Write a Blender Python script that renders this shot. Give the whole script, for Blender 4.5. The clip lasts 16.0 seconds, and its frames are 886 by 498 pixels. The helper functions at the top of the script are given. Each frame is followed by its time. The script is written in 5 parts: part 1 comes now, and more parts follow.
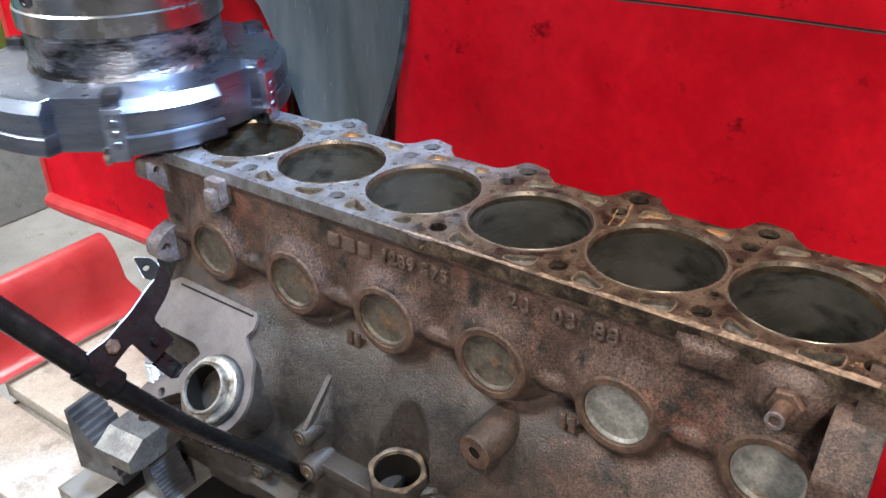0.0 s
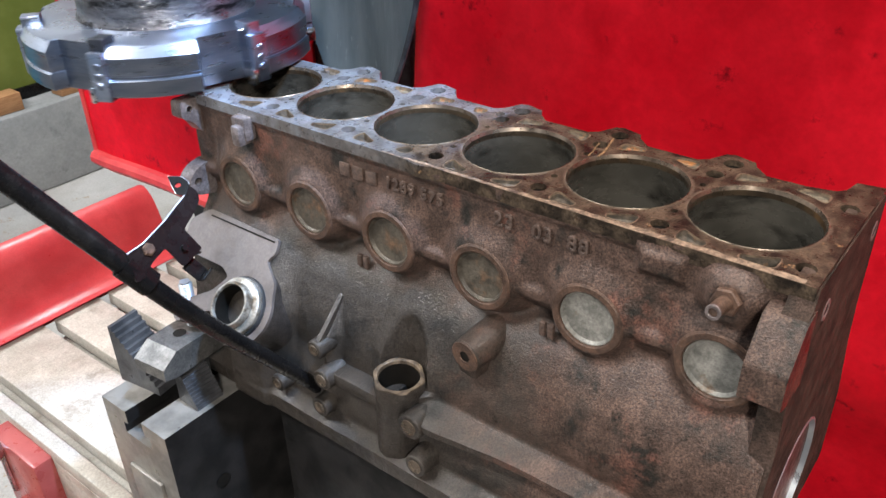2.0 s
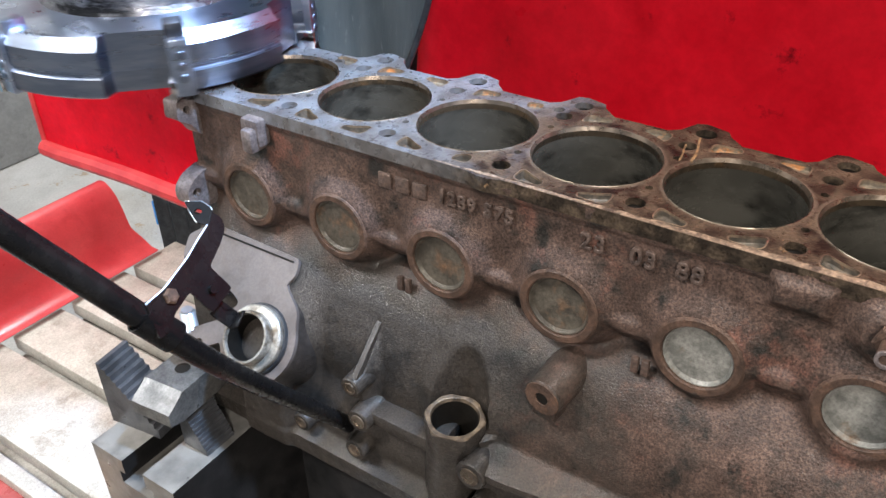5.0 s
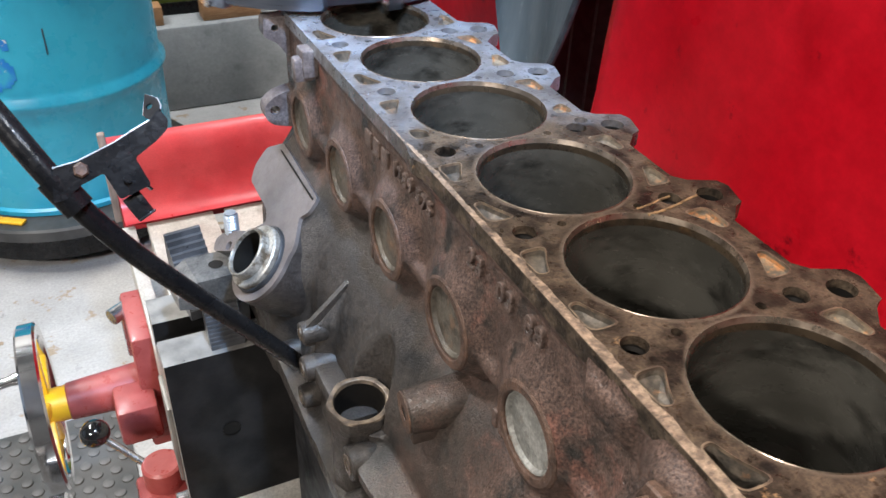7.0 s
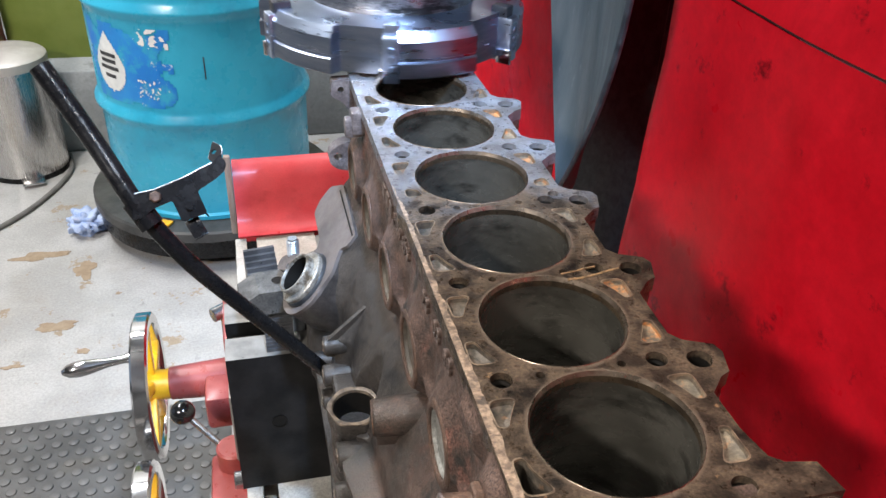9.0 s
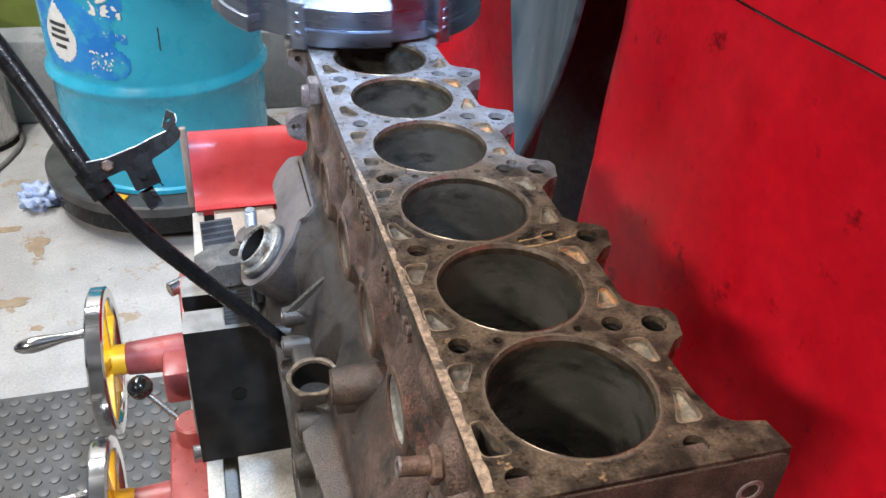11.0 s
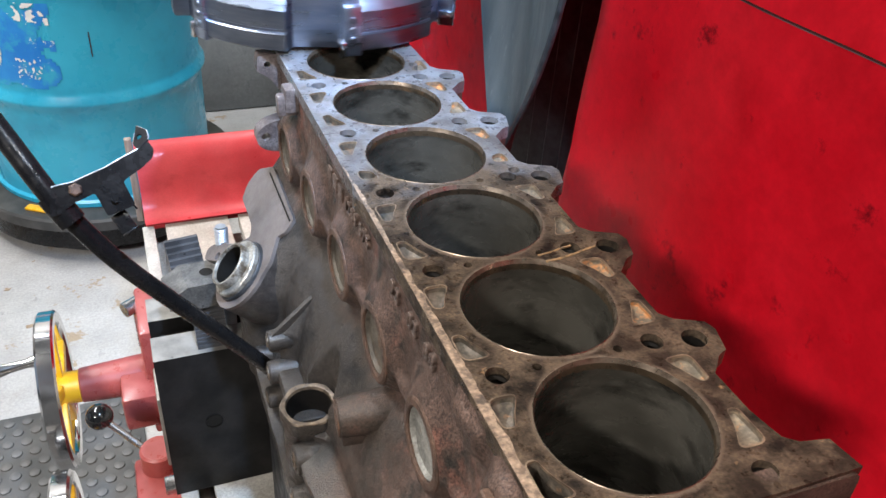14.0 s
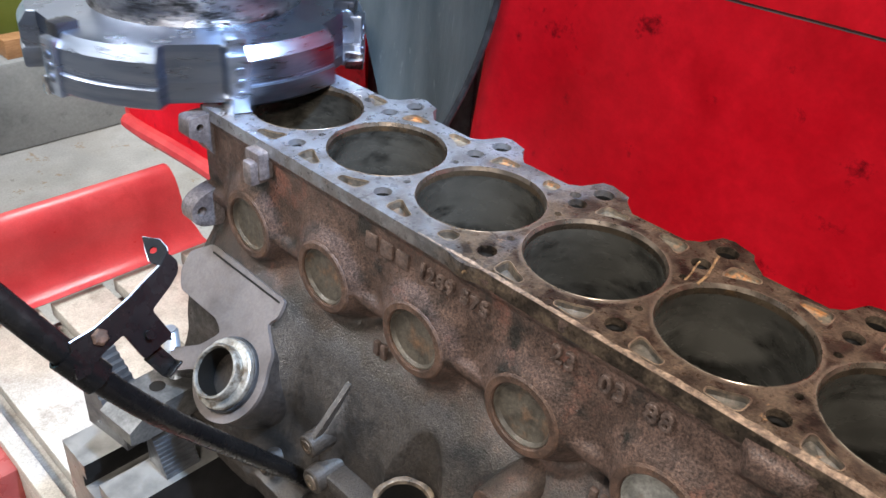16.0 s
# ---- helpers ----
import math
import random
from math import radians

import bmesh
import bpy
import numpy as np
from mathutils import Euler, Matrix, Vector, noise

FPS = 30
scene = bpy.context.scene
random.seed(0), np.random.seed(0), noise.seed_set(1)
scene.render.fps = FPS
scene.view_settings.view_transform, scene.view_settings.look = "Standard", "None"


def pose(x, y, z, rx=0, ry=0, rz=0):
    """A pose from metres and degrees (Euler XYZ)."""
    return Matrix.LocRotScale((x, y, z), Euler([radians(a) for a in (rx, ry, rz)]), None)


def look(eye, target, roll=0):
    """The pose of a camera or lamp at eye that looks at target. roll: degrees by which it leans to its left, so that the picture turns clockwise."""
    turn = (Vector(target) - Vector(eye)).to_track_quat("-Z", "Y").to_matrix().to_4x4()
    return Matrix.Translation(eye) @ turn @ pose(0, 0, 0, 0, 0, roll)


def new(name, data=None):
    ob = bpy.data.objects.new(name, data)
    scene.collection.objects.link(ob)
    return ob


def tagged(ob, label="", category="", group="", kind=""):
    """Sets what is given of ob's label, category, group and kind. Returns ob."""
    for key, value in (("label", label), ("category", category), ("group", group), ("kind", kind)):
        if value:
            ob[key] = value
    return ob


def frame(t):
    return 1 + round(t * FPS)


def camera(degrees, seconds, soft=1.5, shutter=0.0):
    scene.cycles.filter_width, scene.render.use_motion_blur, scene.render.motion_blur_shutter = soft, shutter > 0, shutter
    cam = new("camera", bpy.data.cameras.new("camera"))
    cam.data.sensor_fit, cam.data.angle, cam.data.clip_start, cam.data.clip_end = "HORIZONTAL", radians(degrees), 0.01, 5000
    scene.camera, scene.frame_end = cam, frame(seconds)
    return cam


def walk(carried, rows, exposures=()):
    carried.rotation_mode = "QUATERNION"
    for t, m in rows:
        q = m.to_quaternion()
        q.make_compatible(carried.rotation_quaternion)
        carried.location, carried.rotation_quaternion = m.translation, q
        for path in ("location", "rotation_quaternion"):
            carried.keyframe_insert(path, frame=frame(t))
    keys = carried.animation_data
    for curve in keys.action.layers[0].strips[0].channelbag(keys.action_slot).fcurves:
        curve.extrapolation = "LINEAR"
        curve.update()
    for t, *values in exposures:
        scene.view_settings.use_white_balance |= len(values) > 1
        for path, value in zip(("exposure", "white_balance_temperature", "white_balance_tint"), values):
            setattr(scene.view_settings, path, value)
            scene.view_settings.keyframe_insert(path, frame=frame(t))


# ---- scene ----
cam = camera(56.60, 16.0, shutter=0.12)
PATH = [
    (0, (-0.4411, -0.0625, 1.4098), (0.2651, 0.4477, 0.9189), -1.01),
    (0.5, (-0.4606, -0.1119, 1.4178), (0.2242, 0.4241, 0.9242), -2.57),
    (1, (-0.4796, -0.1292, 1.4139), (0.1982, 0.4059, 0.9098), -1.83),
    (1.5, (-0.4851, -0.1344, 1.4113), (0.1899, 0.4017, 0.9045), -1.53),
    (2, (-0.4863, -0.1326, 1.4081), (0.1823, 0.4061, 0.8954), -1.67),
    (2.5, (-0.4868, -0.1310, 1.4079), (0.1823, 0.4073, 0.8955), -1.66),
    (3, (-0.4887, -0.1268, 1.4064), (0.1788, 0.4136, 0.8942), -1.67),
    (3.5, (-0.4788, -0.0888, 1.3978), (0.1962, 0.4357, 0.8788), -1.18),
    (4, (-0.4665, -0.0138, 1.4005), (0.2234, 0.4754, 0.8670), -1.54),
    (4.2, (-0.4639, 0.0037, 1.3986), (0.2400, 0.4621, 0.8561), -1.24),
    (6.3, (-0.3520, -0.0690, 1.3831), (0.2105, 0.5349, 0.8185), -0.51),
    (6.5, (-0.3176, -0.0869, 1.3767), (0.2008, 0.5558, 0.8127), -0.33),
    (7, (-0.2319, -0.1502, 1.3696), (0.1367, 0.5897, 0.8068), 2.48),
    (7.5, (-0.1863, -0.1907, 1.3892), (0.0665, 0.6160, 0.8549), 2.09),
    (8, (-0.1653, -0.2246, 1.4119), (0.0364, 0.6032, 0.8883), 2.45),
    (8.5, (-0.1597, -0.2556, 1.4345), (0.0431, 0.5797, 0.9234), 1.69),
    (8.7, (-0.1590, -0.2617, 1.4385), (0.0472, 0.5657, 0.9162), 1.84),
    (10.8, (-0.1591, -0.2675, 1.4355), (0.0848, 0.5260, 0.8780), 3.39),
    (11, (-0.1578, -0.2672, 1.4342), (0.0960, 0.5228, 0.8762), 3.76),
    (11.5, (-0.1568, -0.2641, 1.4326), (0.1294, 0.5124, 0.8712), 4.49),
    (12, (-0.1594, -0.2608, 1.4308), (0.1505, 0.5081, 0.8716), 4.88),
    (12.5, (-0.1624, -0.2595, 1.4304), (0.1549, 0.5083, 0.8738), 4.94),
    (13, (-0.1656, -0.2549, 1.4304), (0.1445, 0.5146, 0.8721), 4.56),
    (13.5, (-0.1712, -0.2453, 1.4272), (0.1403, 0.5225, 0.8673), 4.43),
    (14, (-0.1912, -0.2182, 1.4240), (0.1348, 0.5445, 0.8655), 4.15),
    (14.5, (-0.2439, -0.1667, 1.4221), (0.1775, 0.5497, 0.8660), 4.78),
    (15, (-0.3158, -0.1195, 1.4213), (0.2013, 0.5292, 0.8629), 4.29),
    (15.5, (-0.3741, -0.0778, 1.4201), (0.2068, 0.5261, 0.8743), 3.44),
    (16, (-0.3632, -0.0250, 1.4105), (0.2608, 0.5378, 0.8684), 4.64),
]
walk(cam, [(t, look(eye, target, roll)) for t, eye, target, roll in PATH])

# ---- light of the workshop: ceiling battens, cool fill lamps added over the far end ----
FLOOR = 0.10
CEIL = 3.30
world = bpy.data.worlds.new("world")
scene.world = world
world.use_nodes = True
world.node_tree.nodes["Background"].inputs[0].default_value = (0.75, 0.85, 1.0, 1)
world.node_tree.nodes["Background"].inputs[1].default_value = 0.003
scene.view_settings.exposure = 0.46


def area_lamp(name, eye, target, w, h, watts, colour):
    d = bpy.data.lights.new(name, "AREA")
    d.shape, d.size, d.size_y, d.energy, d.color = "RECTANGLE", w, h, watts, colour
    ob = new(name, d)
    ob.matrix_world = look(eye, target)
    return ob


KEY = (-2.40, -1.75, 3.17)
area_lamp("batten_light_key", KEY, (0.1, 0.2, 1.0), 0.60, 0.20, 104, (1.0, 0.94, 0.88))
area_lamp("batten_light_far", (-1.30, 1.05, 3.17), (-0.10, 0.25, 1.0), 0.34, 0.16, 40, (1.0, 0.97, 0.93))
# two fill lamps added to brighten the floor, kerb and drum
area_lamp("fill_light_mid", (-1.2, 2.2, 3.17), (-0.8, 2.0, 0.0), 1.3, 0.25, 52, (0.93, 0.96, 1.0))
area_lamp("fill_light_east", (0.75, 2.05, 3.17), (0.5, 2.0, 0.0), 1.3, 0.25, 46, (0.95, 0.97, 1.0))
# cool work lamp on an arm over the deck, aimed at the cutter
lamp = bpy.data.lights.new("work_lamp_light", "SPOT")
lamp.energy, lamp.color, lamp.spot_size, lamp.spot_blend, lamp.shadow_soft_size = 88.0, (0.40, 0.63, 1.0), radians(44), 0.8, 0.03
LAMP_AT = (-0.06, -0.03, 1.92)
new("work_lamp_light", lamp).matrix_world = look(LAMP_AT, (-0.05, 0.50, 1.12))
# unseen neutral flood, added on a lower branch of the arm, steep over the block
FLOOD_AT = (0.0, -0.150, 1.900)
flood = bpy.data.lights.new("added_flood_light", "SPOT")
flood.energy, flood.color, flood.spot_size, flood.spot_blend, flood.shadow_soft_size = 22.0, (1.0, 0.95, 0.88), radians(54), 0.6, 0.02
new("added_flood_light", flood).matrix_world = look(FLOOD_AT, (-0.10, 0.22, 1.05))
# cool fill lamp added on the unseen west side, with a made-up door
area_lamp("west_fill_light", (-3.96, 1.3, 1.45), (0.0, 1.0, 1.2), 2.4, 2.1, 5, (0.66, 0.80, 1.0))

# ---- materials ----


def mix_node(nt, fac, a, b):
    n = nt.nodes.new("ShaderNodeMix")
    n.data_type = "RGBA"
    for sock, v in ((0, fac), (6, a), (7, b)):
        if hasattr(v, "is_output"):
            nt.links.new(v, n.inputs[sock])
        else:
            n.inputs[sock].default_value = v if sock == 0 else (*v, 1)
    return n.outputs[2]


def noise_out(nt, co, scale, detail=6.0, rough=0.6, lo=0.4, hi=0.6):
    n = nt.nodes.new("ShaderNodeTexNoise")
    n.inputs["Scale"].default_value, n.inputs["Detail"].default_value, n.inputs["Roughness"].default_value = scale, detail, rough
    nt.links.new(co, n.inputs["Vector"])
    r = nt.nodes.new("ShaderNodeMapRange")
    r.inputs[1].default_value, r.inputs[2].default_value = lo, hi
    nt.links.new(n.outputs[0], r.inputs[0])
    return r.outputs[0]


def mk(name, c1, c2, scale=20, rough=0.5, metal=0.0, bump=0.1, bscale=200, c3=None, s3=6, lo3=0.55, hi3=0.7, drough=0.15, coat=0.0, stretch=None, bdist=0.001, spec=0.5, grain=0.0, gscale=420, coat_rough=0.03, c4=None, s4=9, lo4=0.58, hi4=0.64):
    m = bpy.data.materials.new(name)
    m.use_nodes = True
    nt = m.node_tree
    p = nt.nodes["Principled BSDF"]
    tc = nt.nodes.new("ShaderNodeTexCoord")
    co = tc.outputs["Object"]
    if stretch:
        mp = nt.nodes.new("ShaderNodeMapping")
        mp.inputs["Scale"].default_value = stretch
        nt.links.new(co, mp.inputs[0])
        co = mp.outputs[0]
    f1 = noise_out(nt, co, scale)
    col = mix_node(nt, f1, c1, c2)
    if c3:
        f3 = noise_out(nt, co, s3, 8, 0.65, lo3, hi3)
        col = mix_node(nt, f3, col, c3)
    if c4:
        col = mix_node(nt, noise_out(nt, co, s4, 9, 0.7, lo4, hi4), col, c4)
    if grain:
        g = noise_out(nt, co, gscale, 3, 0.7, 0.32, 0.68)
        gm = nt.nodes.new("ShaderNodeMapRange")
        gm.inputs[3].default_value, gm.inputs[4].default_value = 1.0 - grain, 1.0 + grain
        nt.links.new(g, gm.inputs[0])
        mul = nt.nodes.new("ShaderNodeVectorMath")
        mul.operation = "SCALE"
        nt.links.new(col, mul.inputs[0])
        nt.links.new(gm.outputs[0], mul.inputs["Scale"])
        col = mul.outputs[0]
    nt.links.new(col, p.inputs["Base Color"])
    rr = nt.nodes.new("ShaderNodeMapRange")
    rr.inputs[3].default_value, rr.inputs[4].default_value = max(0.03, rough - drough), min(1.0, rough + drough)
    nt.links.new(noise_out(nt, co, scale * 2.3, 5, 0.6, 0.3, 0.7), rr.inputs[0])
    nt.links.new(rr.outputs[0], p.inputs["Roughness"])
    p.inputs["Metallic"].default_value = metal
    p.inputs["Coat Weight"].default_value = coat
    p.inputs["Coat Roughness"].default_value = coat_rough
    p.inputs["Specular IOR Level"].default_value = spec
    if bump:
        b = nt.nodes.new("ShaderNodeBump")
        b.inputs["Strength"].default_value, b.inputs["Distance"].default_value = bump, bdist
        nb = nt.nodes.new("ShaderNodeTexNoise")
        nb.inputs["Scale"].default_value, nb.inputs["Detail"].default_value = bscale, 8
        nt.links.new(co, nb.inputs["Vector"])
        nt.links.new(nb.outputs[0], b.inputs["Height"])
        nt.links.new(b.outputs[0], p.inputs["Normal"])
        nt.links.new(b.outputs[0], p.inputs["Coat Normal"])
    return m


M_IRON = mk("cast_iron", (0.046, 0.029, 0.0225), (0.080, 0.050, 0.039), 55, 0.46, 0.0, 0.55, 800, c3=(0.017, 0.0145, 0.012), s3=30, lo3=0.52, hi3=0.63, bdist=0.0011, grain=0.7, gscale=620, drough=0.2, coat=0.12, coat_rough=0.2, spec=0.25, c4=(0.115, 0.052, 0.038), s4=20, lo4=0.56, hi4=0.67)
M_END = mk("dry_brown_end_face", (0.034, 0.023, 0.018), (0.066, 0.043, 0.034), 50, 0.75, 0.0, 0.7, 800, c3=(0.022, 0.017, 0.014), s3=28, lo3=0.5, hi3=0.64, grain=0.5, gscale=700, spec=0.12)
M_IRON_GREY = mk("cast_iron_machined", (0.074, 0.061, 0.056), (0.112, 0.094, 0.087), 30, 0.5, 0.15, 0.15, 700, c3=(0.085, 0.066, 0.056), s3=18, grain=0.12)
M_LUG = mk("worn_iron_lug", (0.085, 0.068, 0.066), (0.16, 0.135, 0.13), 60, 0.45, 0.2, 0.12, 900, c3=(0.05, 0.033, 0.027), s3=50, grain=0.4)
M_RING = mk("worn_tube_steel", (0.24, 0.225, 0.20), (0.36, 0.34, 0.30), 60, 0.42, 0.6, 0.3, 500, c3=(0.11, 0.085, 0.06), s3=70, lo3=0.5, hi3=0.62, grain=0.25)


def casting_material():
    """Brown iron with an old oil leak below the pump and the filler."""
    m = mk("oily_casting", (0.046, 0.029, 0.0225), (0.080, 0.050, 0.039), 55, 0.46, 0.0, 0.55, 800, c3=(0.017, 0.0145, 0.012), s3=30, lo3=0.52, hi3=0.63, bdist=0.0011, grain=0.7, gscale=620, drough=0.2, coat=0.12, coat_rough=0.2, spec=0.25, c4=(0.115, 0.052, 0.038), s4=20, lo4=0.56, hi4=0.67)
    nt = m.node_tree
    p = nt.nodes["Principled BSDF"]
    old = p.inputs["Base Color"].links[0].from_socket
    co = nt.nodes.new("ShaderNodeTexCoord").outputs["Object"]
    sep = nt.nodes.new("ShaderNodeSeparateXYZ")
    nt.links.new(co, sep.inputs[0])
    masks = []
    for axis, amp, a, b in ((1, 0.14, 0.13, 0.25), (2, 0.04, 1.080, 1.050)):
        add = nt.nodes.new("ShaderNodeMath")
        add.operation = "MULTIPLY_ADD"
        add.inputs[1].default_value = amp
        nt.links.new(noise_out(nt, co, 18 + 9 * axis, 7, 0.65, 0.3, 0.7), add.inputs[0])
        nt.links.new(sep.outputs[axis], add.inputs[2])
        r = nt.nodes.new("ShaderNodeMapRange")
        r.inputs[1].default_value, r.inputs[2].default_value = a, b
        nt.links.new(add.outputs[0], r.inputs[0])
        masks.append(r.outputs[0])
    speck = noise_out(nt, co, 560, 4, 0.75, 0.34, 0.68)
    wet = noise_out(nt, co, 15, 7, 0.65, 0.53, 0.63)
    mul = nt.nodes.new("ShaderNodeMath")
    mul.operation = "MULTIPLY"
    nt.links.new(masks[0], mul.inputs[0])
    nt.links.new(masks[1], mul.inputs[1])
    nt.links.new(mix_node(nt, mul.outputs[0], old, mix_node(nt, wet, mix_node(nt, speck, (0.0115, 0.0094, 0.0078), (0.055, 0.0455, 0.038)), mix_node(nt, speck, (0.006, 0.0055, 0.005), (0.026, 0.023, 0.021)))), p.inputs["Base Color"])
    cw = nt.nodes.new("ShaderNodeMapRange")
    cw.inputs[3].default_value, cw.inputs[4].default_value = 0.12, 0.22
    nt.links.new(mul.outputs[0], cw.inputs[0])
    nt.links.new(cw.outputs[0], p.inputs["Coat Weight"])
    return m


M_CASTING = casting_material()
M_IRON_OIL = mk("oily_pump_iron", (0.014, 0.0125, 0.0115), (0.032, 0.026, 0.023), 40, 0.45, 0.0, 0.6, 900, coat=0.35, coat_rough=0.22, grain=0.4, spec=0.3)


def deck_material():
    """Oily brown iron; bare grey metal and painted cool light towards the cutter."""
    m = mk("oily_deck", (0.020, 0.0150, 0.0112), (0.076, 0.055, 0.038), 70, 0.36, 0.3, 0.4, 500, c3=(0.0095, 0.0076, 0.0062), s3=40, lo3=0.53, hi3=0.63, drough=0.18, spec=0.16, grain=0.45, gscale=500, c4=(0.27, 0.165, 0.085), s4=46, lo4=0.635, hi4=0.70)
    nt = m.node_tree
    p = nt.nodes["Principled BSDF"]
    old = p.inputs["Base Color"].links[0].from_socket
    co = nt.nodes.new("ShaderNodeTexCoord").outputs["Object"]
    sep = nt.nodes.new("ShaderNodeSeparateXYZ")
    nt.links.new(co, sep.inputs[0])
    # worn paler ring round each bore
    rep_y = nt.nodes.new("ShaderNodeMath")
    rep_y.operation = "PINGPONG"
    rep_y.inputs[1].default_value = 0.0455
    nt.links.new(sep.outputs[1], rep_y.inputs[0])
    comb = nt.nodes.new("ShaderNodeCombineXYZ")
    nt.links.new(sep.outputs[0], comb.inputs[0])
    neg = nt.nodes.new("ShaderNodeMath")
    neg.operation = "MULTIPLY"
    neg.inputs[1].default_value = -1.0
    nt.links.new(sep.outputs[1], neg.inputs[0])
    far = nt.nodes.new("ShaderNodeMath")
    far.operation = "MAXIMUM"
    nt.links.new(rep_y.outputs[0], far.inputs[0])
    nt.links.new(neg.outputs[0], far.inputs[1])
    nt.links.new(far.outputs[0], comb.inputs[1])
    dist = nt.nodes.new("ShaderNodeVectorMath")
    dist.operation = "LENGTH"
    nt.links.new(comb.outputs[0], dist.inputs[0])
    wear = nt.nodes.new("ShaderNodeMath")
    wear.operation = "MULTIPLY_ADD"
    wear.inputs[1].default_value = 0.0028
    nt.links.new(noise_out(nt, co, 70, 6, 0.6, 0.3, 0.7), wear.inputs[0])
    nt.links.new(dist.outputs["Value"], wear.inputs[2])
    band = nt.nodes.new("ShaderNodeMapRange")
    band.inputs[1].default_value, band.inputs[2].default_value, band.inputs[3].default_value, band.inputs[4].default_value = 0.0450, 0.0468, 0.8, 0.0
    nt.links.new(wear.outputs[0], band.inputs[0])
    old = mix_node(nt, band.outputs[0], old, (0.105, 0.078, 0.058))
    wob = noise_out(nt, co, 22, 6, 0.6, 0.3, 0.7)
    add = nt.nodes.new("ShaderNodeMath")
    add.operation = "MULTIPLY_ADD"
    add.inputs[1].default_value = 0.12
    nt.links.new(wob, add.inputs[0])
    nt.links.new(sep.outputs[1], add.inputs[2])
    r = nt.nodes.new("ShaderNodeMapRange")
    r.inputs[1].default_value, r.inputs[2].default_value = 0.29, 0.49
    nt.links.new(add.outputs[0], r.inputs[0])
    # blue-grey far end: milled metal, with the cool light put into its colour
    bare = mix_node(nt, noise_out(nt, co, 40), (0.34, 0.36, 0.40), (0.20, 0.19, 0.19))
    nt.links.new(mix_node(nt, r.outputs[0], old, bare), p.inputs["Base Color"])
    mt = nt.nodes.new("ShaderNodeMapRange")
    mt.inputs[3].default_value, mt.inputs[4].default_value = 0.12, 0.75
    nt.links.new(r.outputs[0], mt.inputs[0])
    nt.links.new(mt.outputs[0], p.inputs["Metallic"])
    return m


M_DECK = deck_material()
M_BORE = mk("bore_wall", (0.056, 0.052, 0.043), (0.094, 0.087, 0.073), 16, 0.26, 0.5, 0.05, 500, c3=(0.026, 0.024, 0.020), s3=22, lo3=0.50, hi3=0.64, grain=0.12, gscale=900, c4=(0.13, 0.122, 0.106), s4=24, lo4=0.60, hi4=0.80, stretch=(1, 1, 2.2), drough=0.1)
M_CHAMFER = mk("bore_chamfer", (0.12, 0.092, 0.068), (0.25, 0.20, 0.155), 60, 0.33, 0.8, 0.1, 300, c3=(0.07, 0.05, 0.035), s3=30, lo3=0.55, hi3=0.65)
M_RIDGE = mk("bore_ridge", (0.028, 0.021, 0.015), (0.070, 0.050, 0.032), 30, 0.3, 0.4, 0.15, 400, c3=(0.16, 0.085, 0.035), s3=22, lo3=0.54, hi3=0.68, c4=(0.012, 0.010, 0.008), s4=26, lo4=0.55, hi4=0.65, drough=0.1)
# black that stands for the shade inside holes and along the joint
M_DARK = mk("gap_shade_black", (0.005, 0.0045, 0.004), (0.010, 0.0085, 0.007), 20, 0.55, 0.0, 0.2, 200, spec=0.12)
M_SILT = mk("water_jacket_silt", (0.075, 0.060, 0.043), (0.16, 0.125, 0.085), 140, 0.6, 0.1, 0.5, 400, c3=(0.30, 0.125, 0.04), s3=70, lo3=0.50, hi3=0.58, grain=0.3)
M_SILT_DARK = mk("passage_floor_grey", (0.036, 0.030, 0.023), (0.095, 0.076, 0.057), 140, 0.6, 0.15, 0.5, 400, c3=(0.20, 0.10, 0.045), s3=50, lo3=0.62, hi3=0.7, grain=0.3)
M_CRUST = mk("gasket_crust", (0.10, 0.070, 0.048), (0.25, 0.18, 0.125), 200, 0.6, 0.1, 0.6, 600, c3=(0.05, 0.036, 0.027), s3=90, lo3=0.54, hi3=0.64, grain=0.35)
M_GOLD = mk("golden_sealant", (0.09, 0.055, 0.026), (0.25, 0.155, 0.075), 200, 0.5, 0.1, 0.5, 500, grain=0.3)
M_LIP = mk("worn_passage_lip", (0.080, 0.060, 0.044), (0.21, 0.155, 0.105), 120, 0.4, 0.4, 0.3, 500)
M_PLUG = mk("core_plug_zinc", (0.038, 0.031, 0.023), (0.080, 0.068, 0.052), 60, 0.55, 0.1, 0.4, 500, c3=(0.13, 0.072, 0.040), s3=45, lo3=0.54, hi3=0.68, grain=0.35)
M_PLUG_BRIGHT = mk("core_plug_clean", (0.12, 0.117, 0.104), (0.22, 0.212, 0.19), 60, 0.5, 0.15, 0.4, 500, c3=(0.13, 0.080, 0.045), s3=40, lo3=0.55, hi3=0.66, grain=0.3)
M_MARK = mk("raised_cast_marks", (0.055, 0.037, 0.030), (0.100, 0.066, 0.052), 60, 0.45, 0.1, 0.6, 800, grain=0.5)
M_RUST = mk("rusty_rim", (0.050, 0.031, 0.023), (0.092, 0.054, 0.038), 70, 0.5, 0.05, 0.6, 900, c3=(0.13, 0.068, 0.040), s3=60, lo3=0.60, hi3=0.7, grain=0.4, spec=0.3)
M_STEEL = mk("ground_steel", (0.40, 0.40, 0.41), (0.55, 0.55, 0.56), 20, 0.24, 1.0, 0.06, 600, drough=0.08)
